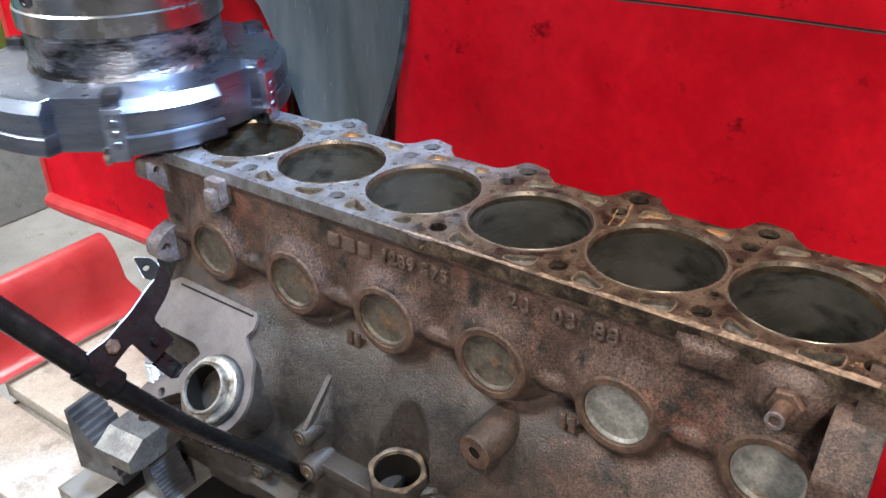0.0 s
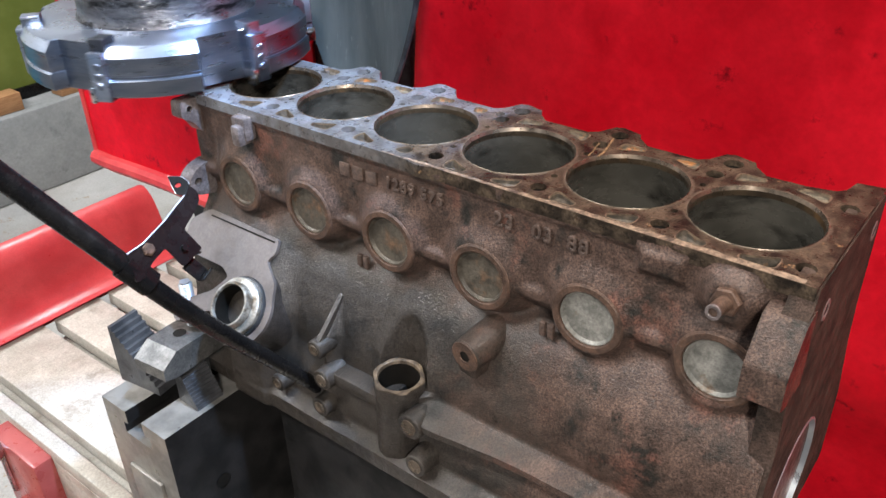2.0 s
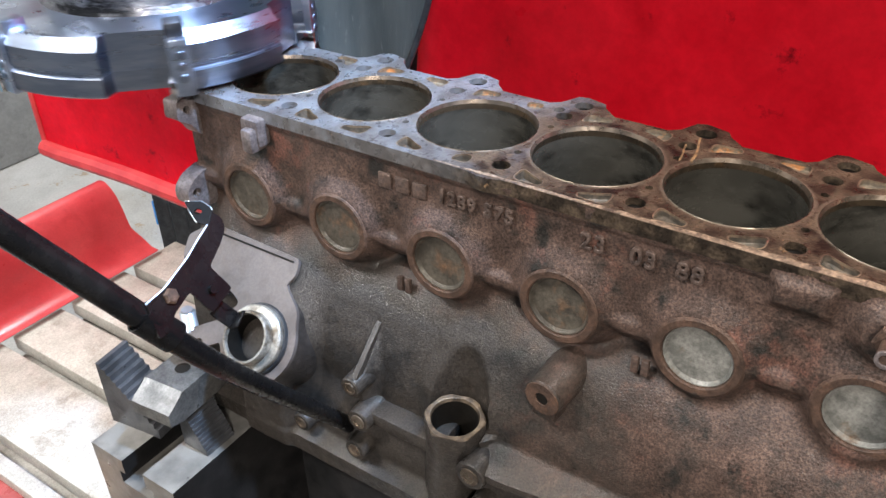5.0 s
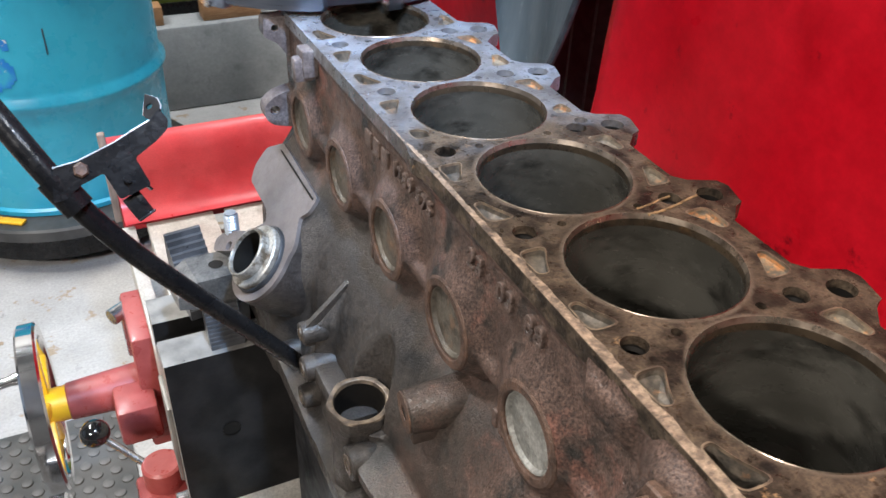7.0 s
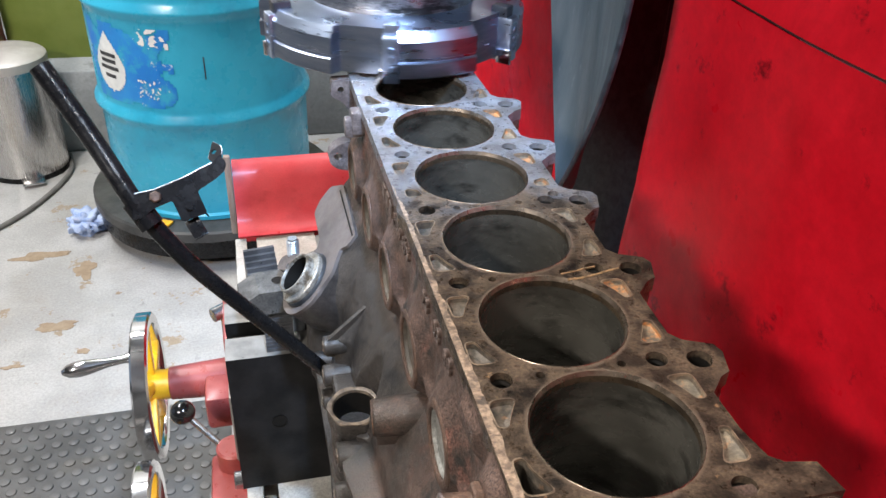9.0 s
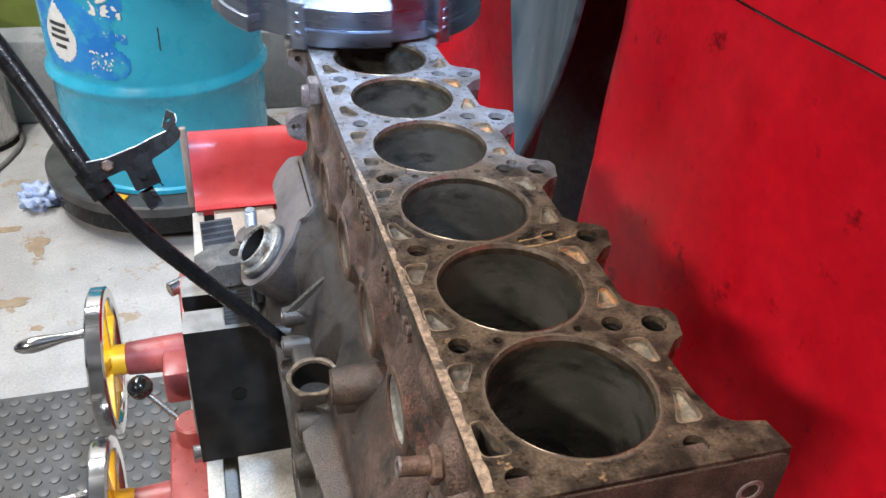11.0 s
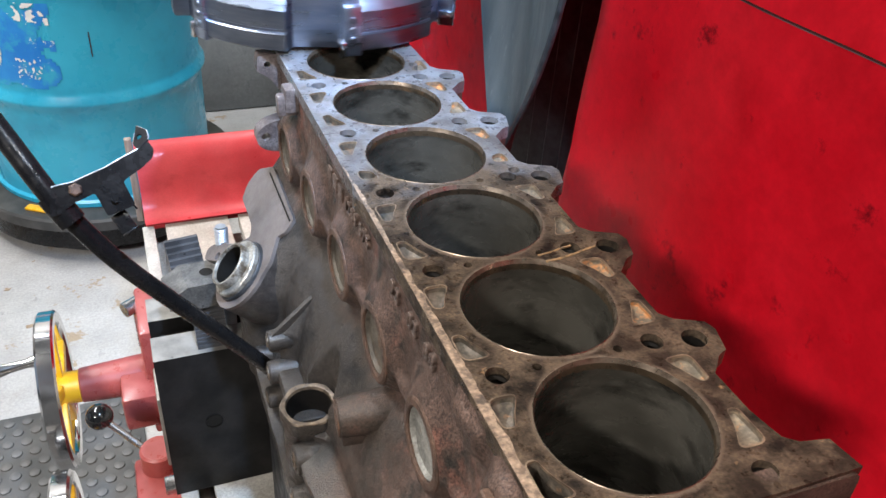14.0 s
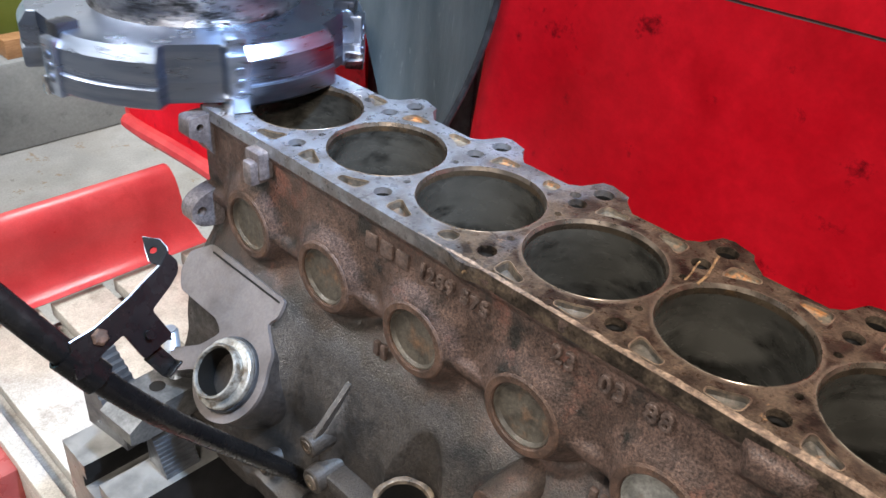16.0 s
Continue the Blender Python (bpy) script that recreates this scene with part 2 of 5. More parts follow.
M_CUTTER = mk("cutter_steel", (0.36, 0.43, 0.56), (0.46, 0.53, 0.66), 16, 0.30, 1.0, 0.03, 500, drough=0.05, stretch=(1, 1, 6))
M_LID = mk("satin_lid_steel", (0.46, 0.43, 0.40), (0.54, 0.51, 0.48), 12, 0.5, 0.35, 0.05, 300)
M_POST = mk("weathered_batten", (0.20, 0.145, 0.11), (0.28, 0.21, 0.165), 30, 0.6, 0.0, 0.2, 80, stretch=(6, 6, 1))
# darker copies of the cutter steel: shade of rim and sides in the colour
M_CUTTER_SHADED_LOW = mk("cutter_steel_shaded_low", (0.17, 0.20, 0.26), (0.25, 0.28, 0.34), 16, 0.32, 1.0, 0.05, 500, drough=0.06, stretch=(1, 1, 6))
M_CUTTER_SHADED = mk("cutter_steel_shaded", (0.20, 0.24, 0.32), (0.28, 0.32, 0.40), 16, 0.30, 1.0, 0.03, 500, drough=0.05, stretch=(1, 1, 6))
M_CUTTER_DARK = mk("blackened_steel", (0.045, 0.047, 0.055), (0.075, 0.078, 0.09), 30, 0.33, 0.8, 0.2, 400)
M_HUB_CAST = mk("greasy_hub", (0.10, 0.10, 0.11), (0.20, 0.20, 0.21), 26, 0.35, 0.9, 0.5, 160, c3=(0.012, 0.012, 0.013), s3=30, lo3=0.48, hi3=0.6, stretch=(1, 1, 3), bdist=0.002)
M_TABLE = mk("table_steel", (0.39, 0.365, 0.32), (0.51, 0.485, 0.435), 14, 0.50, 0.2, 0.2, 300, c3=(0.29, 0.26, 0.22), s3=24, lo3=0.55, hi3=0.7, grain=0.22)
M_BLACKBLOCK = mk("black_block_and_filler", (0.007, 0.0068, 0.0068), (0.014, 0.013, 0.0128), 26, 0.5, 0.0, 0.15, 400, spec=0.12)
M_STEP = mk("worn_step_steel", (0.045, 0.046, 0.050), (0.085, 0.086, 0.092), 40, 0.42, 0.4, 0.2, 500)
M_BLOCKTOP = mk("pale_block_steel", (0.20, 0.19, 0.175), (0.30, 0.285, 0.26), 30, 0.42, 0.55, 0.15, 300)
M_STRAP = mk("worn_strap_steel", (0.085, 0.083, 0.080), (0.145, 0.140, 0.132), 50, 0.42, 0.5, 0.25, 400, c3=(0.05, 0.046, 0.042), s3=60, grain=0.25)
M_RED = mk("red_vinyl", (0.46, 0.004, 0.012), (0.56, 0.008, 0.019), 5, 0.40, 0.0, 0.35, 8, c3=(0.34, 0.003, 0.008), s3=7, lo3=0.52, hi3=0.72, bdist=0.004, grain=0.10, gscale=60, c4=(0.16, 0.003, 0.007), s4=24, lo4=0.60, hi4=0.68, spec=0.08)
# base is paled: part of the apron's pink sheen is in the colour
M_REDAPRON = mk("red_rubber_with_sheen", (0.42, 0.034, 0.042), (0.52, 0.055, 0.062), 12, 0.42, 0.0, 0.15, 60, c3=(0.36, 0.022, 0.028), s3=14, grain=0.08, coat=0.4, coat_rough=0.22)
M_SEAM = mk("dark_red_seam", (0.030, 0.008, 0.008), (0.055, 0.012, 0.012), 60, 0.6, 0.0, 0.2, 300, spec=0.2)
M_REDHEM = mk("red_vinyl_hem", (0.42, 0.03, 0.035), (0.52, 0.05, 0.05), 20, 0.45, 0.0, 0.2, 60)
M_REDPAINT = mk("machine_red_paint", (0.26, 0.050, 0.045), (0.32, 0.070, 0.062), 30, 0.36, 0.0, 0.12, 120, c3=(0.20, 0.035, 0.032), s3=22, lo3=0.55, hi3=0.75)
M_GREYFLAP = mk("grey_rubber", (0.045, 0.056, 0.058), (0.085, 0.095, 0.095), 6, 0.55, 0.0, 0.3, 260, c3=(0.15, 0.155, 0.155), s3=60, lo3=0.6, hi3=0.75, stretch=(1, 3, 0.6))
M_BLACK = mk("black_paint", (0.004, 0.004, 0.0045), (0.008, 0.0075, 0.0075), 40, 0.27, 0.0, 0.3, 300, c3=(0.030, 0.021, 0.016), s3=90, lo3=0.67, hi3=0.74, spec=0.2, drough=0.1)
M_BLACK_DULL = mk("dull_black_paint", (0.004, 0.004, 0.0045), (0.008, 0.0075, 0.0075), 40, 0.6, 0.0, 0.2, 300, spec=0.08)
M_CONCRETE = mk("painted_concrete_floor", (0.34, 0.333, 0.324), (0.42, 0.412, 0.40), 6, 0.42, 0.0, 0.25, 80, c3=(0.33, 0.313, 0.29), s3=5, lo3=0.50, hi3=0.70, grain=0.16, gscale=160, c4=(0.30, 0.235, 0.165), s4=11, lo4=0.605, hi4=0.635)
M_KERB = mk("concrete_kerb", (0.22, 0.228, 0.232), (0.29, 0.297, 0.30), 5, 0.75, 0.0, 0.4, 30, c3=(0.15, 0.156, 0.16), s3=12, lo3=0.56, hi3=0.72, bdist=0.004, grain=0.10, gscale=90)
M_STAIN = mk("dried_mud", (0.27, 0.195, 0.125), (0.33, 0.25, 0.17), 40, 0.6, 0.0, 0.2, 100)
M_GREEN = mk("olive_green_panel", (0.145, 0.185, 0.030), (0.18, 0.22, 0.045), 9, 0.55, 0.0, 0.1, 60)
M_WOOD = mk("pine_block", (0.30, 0.15, 0.065), (0.40, 0.21, 0.10), 30, 0.55, 0.0, 0.2, 80, stretch=(1, 6, 6))
M_DRUM = mk("turquoise_paint", (0.024, 0.335, 0.52), (0.036, 0.40, 0.59), 5, 0.30, 0.0, 0.12, 40, c3=(0.020, 0.26, 0.42), s3=4, lo3=0.55, hi3=0.7, c4=(0.10, 0.42, 0.50), s4=24, lo4=0.66, hi4=0.70)
M_BLUE = mk("blue_label", (0.010, 0.18, 0.58), (0.018, 0.25, 0.64), 9, 0.4, 0.0, 0.1, 60, c3=(0.03, 0.35, 0.55), s3=14, lo3=0.50, hi3=0.62, c4=(0.50, 0.58, 0.62), s4=34, lo4=0.62, hi4=0.65)
M_WHITE = mk("white_print", (0.62, 0.64, 0.64), (0.74, 0.75, 0.74), 20, 0.45, 0.0, 0.05, 60)
M_LABELRED = mk("red_print", (0.55, 0.02, 0.04), (0.62, 0.03, 0.05), 20, 0.4, 0.0, 0.05, 60)
M_INK = mk("dark_ink", (0.02, 0.02, 0.025), (0.04, 0.04, 0.045), 20, 0.5, 0.0, 0.0)
M_DOLLY = mk("black_rubber_dolly", (0.030, 0.030, 0.030), (0.055, 0.054, 0.052), 14, 0.5, 0.0, 0.25, 90)
M_MAT = mk("stud_rubber_mat", (0.075, 0.074, 0.072), (0.11, 0.108, 0.105), 10, 0.5, 0.0, 0.25, 160)
M_INOX = mk("brushed_stainless", (0.52, 0.50, 0.48), (0.62, 0.60, 0.58), 12, 0.26, 1.0, 0.05, 300, stretch=(30, 30, 1), drough=0.08)
M_CHROME = mk("polished_steel", (0.60, 0.60, 0.61), (0.70, 0.70, 0.71), 10, 0.12, 1.0, 0.03, 300, drough=0.05)
M_YELLOW = mk("yellow_paint", (0.75, 0.38, 0.010), (0.82, 0.45, 0.02), 14, 0.35, 0.0, 0.1, 100)
M_BAKELITE = mk("black_bakelite", (0.005, 0.005, 0.005), (0.008, 0.008, 0.008), 10, 0.10, 0.0, 0.0, coat=0.5, drough=0.03)
M_BLACKSEAL = mk("black_seal", (0.010, 0.011, 0.013), (0.030, 0.032, 0.036), 60, 0.5, 0.0, 0.4, 300)
M_ZINC = mk("zinc_plated", (0.40, 0.43, 0.47), (0.52, 0.55, 0.58), 40, 0.38, 0.8, 0.1, 300)
M_CRATE = mk("blue_plastic", (0.02, 0.20, 0.55), (0.03, 0.25, 0.62), 10, 0.4, 0.0, 0.05, 60)
M_CLOTH = mk("blue_white_cloth", (0.24, 0.33, 0.56), (0.44, 0.52, 0.70), 40, 0.85, 0.0, 0.4, 300)
M_HOSE = mk("dusty_hose", (0.12, 0.115, 0.105), (0.18, 0.17, 0.16), 20, 0.6, 0.0, 0.2, 100)
M_WALL = mk("workshop_wall", (0.11, 0.115, 0.12), (0.14, 0.145, 0.15), 3, 0.8, 0.0, 0.1, 30)
# unseen far wall, paled to give the cutter's top a bright reflection
M_WALL_PALE = mk("pale_reflector_wall", (0.50, 0.48, 0.45), (0.56, 0.54, 0.51), 3, 0.8, 0.0, 0.1, 30)
M_CEIL = mk("ceiling_board", (0.24, 0.245, 0.25), (0.28, 0.285, 0.29), 2, 0.85, 0.0, 0.05, 20)
M_HEADPAINT = mk("grey_machine_paint", (0.10, 0.11, 0.11), (0.14, 0.15, 0.15), 9, 0.45, 0.0, 0.1, 60)
M_SACK = mk("printed_sack", (0.22, 0.10, 0.055), (0.40, 0.26, 0.17), 7, 0.5, 0.0, 0.3, 40, c3=(0.20, 0.015, 0.025), s3=9, lo3=0.48, hi3=0.56, c4=(0.55, 0.50, 0.45), s4=8, lo4=0.60, hi4=0.64)


# ---- mesh helpers ----


def place(ob, parent):
    if parent is not None:
        ob.parent = parent
    return ob


def part(name, bm, material, parent=None, label="", smooth=True, angle=35):
    me = bpy.data.meshes.new(name)
    bmesh.ops.recalc_face_normals(bm, faces=bm.faces)
    if smooth:
        for f in bm.faces:
            f.smooth = True
        for e in bm.edges:
            e.smooth = not (len(e.link_faces) == 2 and e.calc_face_angle(0) > radians(angle))
    bm.to_mesh(me)
    bm.free()
    for mt in material if isinstance(material, (list, tuple)) else [material]:
        me.materials.append(mt)
    ob = new(name, me)
    if label:
        ob["label"] = label
    return place(ob, parent)


def thing(name, label, category, at=(0, 0, 0), group="", kind=""):
    ob = new(name)
    ob.empty_display_size = 0.02
    ob.location = at
    return tagged(ob, label, category, group, kind)


def box(bm, lo, hi, bev=0.0, m=None, seg=2):
    g = bmesh.ops.create_cube(bm, size=1.0)
    vs = g["verts"]
    for v in vs:
        v.co = Vector([lo[i] + (v.co[i] + 0.5) * (hi[i] - lo[i]) for i in range(3)])
    if bev:
        es = list({e for v in vs for e in v.link_edges})
        r = bmesh.ops.bevel(bm, geom=es, offset=bev, segments=seg, affect="EDGES", profile=0.5)
        vs = list({v for f in r["faces"] for v in f.verts} | {v for v in vs if v.is_valid})
    if m is not None:
        for v in vs:
            v.co = m @ v.co
    return vs


def basis(n, up=(0, 0, 1)):
    """A turn whose z runs along n."""
    z = Vector(n).normalized()
    x = Vector(up).cross(z)
    if x.length < 1e-4:
        x = Vector((1, 0, 0))
    x.normalize()
    return Matrix((x, z.cross(x), z)).transposed().to_4x4()


def lathe(bm, prof, n=32, m=None, radius=None, close=False):
    """Turns (r, z) pairs about z; radius(angle, r, z) may cut flats."""
    rings = []
    for r, z in prof:
        ring = []
        for k in range(n):
            a = 2 * math.pi * k / n
            rr = radius(a, r, z) if radius else r
            v = Vector((rr * math.cos(a), rr * math.sin(a), z))
            ring.append(bm.verts.new(m @ v if m is not None else v))
        rings.append(ring)
    for a, b in zip(rings, rings[1:]):
        for k in range(n):
            bm.faces.new((a[k], a[(k + 1) % n], b[(k + 1) % n], b[k]))
    if close:
        bm.faces.new(rings[0])
        bm.faces.new(rings[-1])
    return rings


def rod(bm, a, b, r, n=16, r2=None, bev=0.0):
    a, b = Vector(a), Vector(b)
    m = Matrix.Translation(a) @ basis(b - a, (0.13, 0.2, 1))
    L = (b - a).length
    r2 = r if r2 is None else r2
    prof = [(r, 0), (r2, L)] if not bev else [(r - bev, 0), (r, bev), (r2, L - bev), (r2 - bev, L)]
    lathe(bm, prof, n, m, close=True)


def ring_mesh(bm, ro, ri, h, m, n=32, bev=0.001):
    lathe(bm, [(ri, 0), (ri, h - bev), (ri + bev, h), (ro - bev, h), (ro, h - bev), (ro, 0)], n, m)


def tube(bm, pts, r, n=14, r2=None):
    pts = [Vector(p) for p in pts]
    rings = []
    up = Vector((0.3, 0.9, 0.2))
    for k, p in enumerate(pts):
        d = (pts[min(k + 1, len(pts) - 1)] - pts[max(k - 1, 0)]).normalized()
        x = up.cross(d).normalized()
        y = d.cross(x)
        rr = r if r2 is None else r + (r2 - r) * k / (len(pts) - 1)
        rings.append([bm.verts.new(p + rr * (math.cos(t) * x + math.sin(t) * y)) for t in [2 * math.pi * i / n for i in range(n)]])
    for a, b in zip(rings, rings[1:]):
        for k in range(n):
            bm.faces.new((a[k], a[(k + 1) % n], b[(k + 1) % n], b[k]))
    bm.faces.new(rings[0])
    bm.faces.new(rings[-1])


def spline(ctrl, n=8):
    """Catmull-Rom points through ctrl."""
    c = [Vector(p) for p in ctrl]
    c = [2 * c[0] - c[1], *c, 2 * c[-1] - c[-2]]
    out = []
    for i in range(1, len(c) - 2):
        for k in range(n):
            t = k / n
            p0, p1, p2, p3 = c[i - 1 : i + 3]
            out.append(0.5 * (2 * p1 + (p2 - p0) * t + (2 * p0 - 5 * p1 + 4 * p2 - p3) * t * t + (3 * p1 - p0 - 3 * p2 + p3) * t ** 3))
    out.append(c[-2])
    return out


def circle(cx, cy, r, n=24):
    return [(cx + r * math.cos(2 * math.pi * k / n), cy + r * math.sin(2 * math.pi * k / n)) for k in range(n)]


def rounded(pts, r, n=4):
    """Rounds the corners of a polygon."""
    out = []
    c = [Vector((x, y)) for x, y in pts]
    for i, p in enumerate(c):
        a, b = c[i - 1] - p, c[(i + 1) % len(c)] - p
        d = min(r, 0.45 * a.length, 0.45 * b.length)
        s, e = p + a.normalized() * d, p + b.normalized() * d
        for k in range(n + 1):
            t = k / n
            q = (1 - t) ** 2 * s + 2 * t * (1 - t) * p + t * t * e
            out.append((q.x, q.y))
    return out


from mathutils.geometry import tessellate_polygon


def plate(bm, outer, holes, z0, z1, m=None, bottom=True, hole_walls=True):
    """A plate with holes, between heights z0 and z1."""
    loops = [outer, *holes]
    tris = tessellate_polygon([[Vector((x, y, 0)) for x, y in lp] for lp in loops])
    tr = (lambda v: m @ v) if m is not None else (lambda v: v)
    top = [bm.verts.new(tr(Vector((x, y, z1)))) for lp in loops for x, y in lp]
    bot = [bm.verts.new(tr(Vector((x, y, z0)))) for lp in loops for x, y in lp]
    for t in tris:
        if len(set(t)) == 3:
            try:
                bm.faces.new([top[i] for i in t])
                if bottom:
                    bm.faces.new([bot[i] for i in reversed(t)])
            except ValueError:
                pass
    i = 0
    for n, lp in enumerate(loops):
        k = len(lp)
        if n == 0 or hole_walls:
            for j in range(k):
                a, b = i + j, i + (j + 1) % k
                bm.faces.new((top[a], top[b], bot[b], bot[a]))
        i += k


def sstep(a, b, x):
    t = min(1.0, max(0.0, (x - a) / (b - a)))
    return t * t * (3 - 2 * t)


def smax(a, b, k):
    h = max(k - abs(a - b), 0.0) / k
    return max(a, b) + h * h * k * 0.25


# ---- the room ----


def room():
    bm = bmesh.new()
    box(bm, (-4.0, -3.4, FLOOR - 0.12), (2.2, 3.2, FLOOR))
    part("floor", bm, M_CONCRETE)
    tagged(bpy.data.objects["floor"], "pale grey painted concrete workshop floor with brown stains", "floor", kind="structure")
    for nm, lo, hi in (("wall_south", (-4.0, -3.5, FLOOR - 0.12), (2.2, -3.4, CEIL)), ("wall_east", (2.2, -3.5, FLOOR - 0.12), (2.3, 3.3, CEIL)), ("wall_north", (-4.0, 3.2, FLOOR - 0.12), (2.2, 3.3, CEIL))):
        bm = bmesh.new()
        box(bm, lo, hi)
        tagged(part(nm, bm, M_WALL_PALE if nm == "wall_north" else M_WALL), "plain painted workshop wall", "wall", kind="structure")
    # unseen west wall; its opening is made up for the cool fill
    bm = bmesh.new()
    for lo, hi in (((-4.1, -3.4, FLOOR - 0.12), (-4.0, 0.05, CEIL)), ((-4.1, 2.55, FLOOR - 0.12), (-4.0, 3.2, CEIL)), ((-4.1, 0.05, 2.55), (-4.0, 2.55, CEIL))):
        box(bm, lo, hi)
    tagged(part("wall_west", bm, M_WALL), "plain painted workshop wall with an opening added for the fill light", "wall", kind="structure")
    bm = bmesh.new()
    box(bm, (-4.1, -3.5, CEIL), (2.3, 3.3, CEIL + 0.1))
    tagged(part("ceiling", bm, M_CEIL), "pale workshop ceiling", "ceiling", kind="structure")
    # low concrete upstand at the foot of the far wall
    bm = bmesh.new()
    nx = 60
    box(bm, (-4.0, 2.66, FLOOR), (2.2, 3.2, 0.40), 0.012)
    bmesh.ops.subdivide_edges(bm, edges=[e for e in bm.edges if e.calc_length() > 2], cuts=nx)
    for v in bm.verts:
        v.co.y += 0.006 * noise.noise(v.co * 7)
        v.co.z += 0.006 * noise.noise(v.co * 5 + Vector((3, 1, 2))) * (v.co.z > 0.2)
    tagged(part("kerb", bm, M_KERB), "rough grey concrete upstand below the green panels", "kerb", kind="structure")
    bm = bmesh.new()
    box(bm, (-0.955, 2.80, 0.36), (2.2, 2.84, 1.20), 0.003)
    tagged(part("trim", bm, M_GREEN), "olive green painted wall panel", "wall panel", kind="structure")
    bm = bmesh.new()
    box(bm, (-0.62, 2.785, 0.40), (2.2, 2.80, 0.44), 0.002)
    tagged(part("baseboard", bm, M_BLACK), "black strip under the green panel", "trim", kind="structure")


room()


def stains():
    for cx, cy, w, h in ((-0.80, 1.95, 0.16, 0.045), (-0.66, 1.85, 0.06, 0.09), (-0.70, 1.60, 0.10, 0.045), (-0.98, 2.00, 0.14, 0.12), (-0.50, 1.55, 0.025, 0.012), (-0.62, 1.48, 0.03, 0.02), (-0.90, 1.70, 0.03, 0.012), (-0.56, 1.72, 0.016, 0.012), (-0.78, 1.45, 0.05, 0.014), (-1.05, 1.62, 0.07, 0.03), (-0.45, 1.40, 0.02, 0.016), (-0.86, 1.36, 0.018, 0.012)):
        bm = bmesh.new()
        pts = []
        for k in range(72):
            a = 2 * math.pi * k / 72
            q = 0.85 + 0.75 * noise.noise(Vector((math.cos(a) * 1.3 + cx * 9, math.sin(a) * 1.3 + cy * 7, 0.3))) + 0.16 * noise.noise(Vector((math.cos(a) * 9, math.sin(a) * 9, cx * 40)))
            q = max(0.15, q)
            pts.append((cx + w * q * math.cos(a) * 0.52, cy + h * q * math.sin(a) * 0.52))
        plate(bm, pts, [], FLOOR - 0.003, FLOOR + 0.0014)
        tagged(part("floor_stain", bm, M_STAIN), "dried brown mud stain on the grey floor", "stain", "floor stains", kind="stuff")


stains()

# ---- the engine block ----
DECK = 1.15
PITCH = 0.091
YN, YF = -0.055, 0.508
BOLT_Y = [0.0455 + PITCH * k for k in range(5)]
PLUG_Y = [-0.0115 + 0.0908 * k for k in range(6)]
PLUG_Z = 1.0750
PLUG_X = 0.0700


def wedge(bx, by, s, side, tip=0.034):
    """A water passage beside a head bolt: broad by the bolt, narrow away from it."""
    p = [(side * 0.0568, by + s * 0.0142), (side * 0.0412, by + s * 0.0142), (side * 0.0478, by + s * 0.026), (side * 0.0508, by + s * tip), (side * 0.0562, by + s * (tip - 0.001))]
    return rounded(p, 0.0055, 4)


def deck_outline():
    pts = [(-0.0625, YN - 0.0022), (-0.0625, 0.218), (-0.0655, 0.226), (-0.0655, 0.233), (-0.0628, 0.243), (-0.0628, YF - 0.004), (-0.058, YF), (0.058, YF), (0.0605, YF - 0.004)]
    for y in reversed(BOLT_Y):
        pts += [(0.0605, y + 0.020), (0.066, y + 0.013), (0.0815, y + 0.006), (0.0835, y - 0.001), (0.0785, y - 0.017), (0.072, y - 0.020), (0.0615, y - 0.031)]
    pts += [(0.0615, -0.012), (0.065, -0.031), (0.071, -0.036), (0.086, -0.039), (0.0885, YN - 0.0022)]
    return pts


HOLES = []  # loops cut through the deck, with their depth and kind
for k in range(6):
    HOLES.append((circle(0, PITCH * k, 0.0432, 72), "bore"))
for y in [-0.0455] + BOLT_Y:
    HOLES.append((circle(-0.0448, y, 0.0062, 18), "bolt"))
    HOLES.append((circle(0.0440, y, 0.0062, 18), "bolt"))
for y in BOLT_Y:
    HOLES.append((circle(0.0675, y - 0.0045, 0.0072, 18), "tab"))
    for sx in (-1, 1):
        HOLES.append((circle(sx * 0.0232, y, 0.0026, 10), "small"))
        for s in (-1, 1):
            if abs(y - 0.2275) < 0.01 and s == 1:
                HOLES.append((rounded([(sx * 0.055, y + 0.020), (sx * 0.0435, y + 0.021), (sx * 0.0445, y + 0.031), (sx * 0.0545, y + 0.034)], 0.005, 3), "water"))
            else:
                HOLES.append((wedge(0, y, s, sx), "water"))
for sx, s in ((-1, 1), (1, 1)):
    HOLES.append((wedge(0, -0.0455, s, sx, 0.037), "water"))
HOLES.append((circle(0.0525, 0.2355, 0.0042, 12), "small"))
HOLES.append((circle(0.0470, 0.4370, 0.0042, 12), "small"))


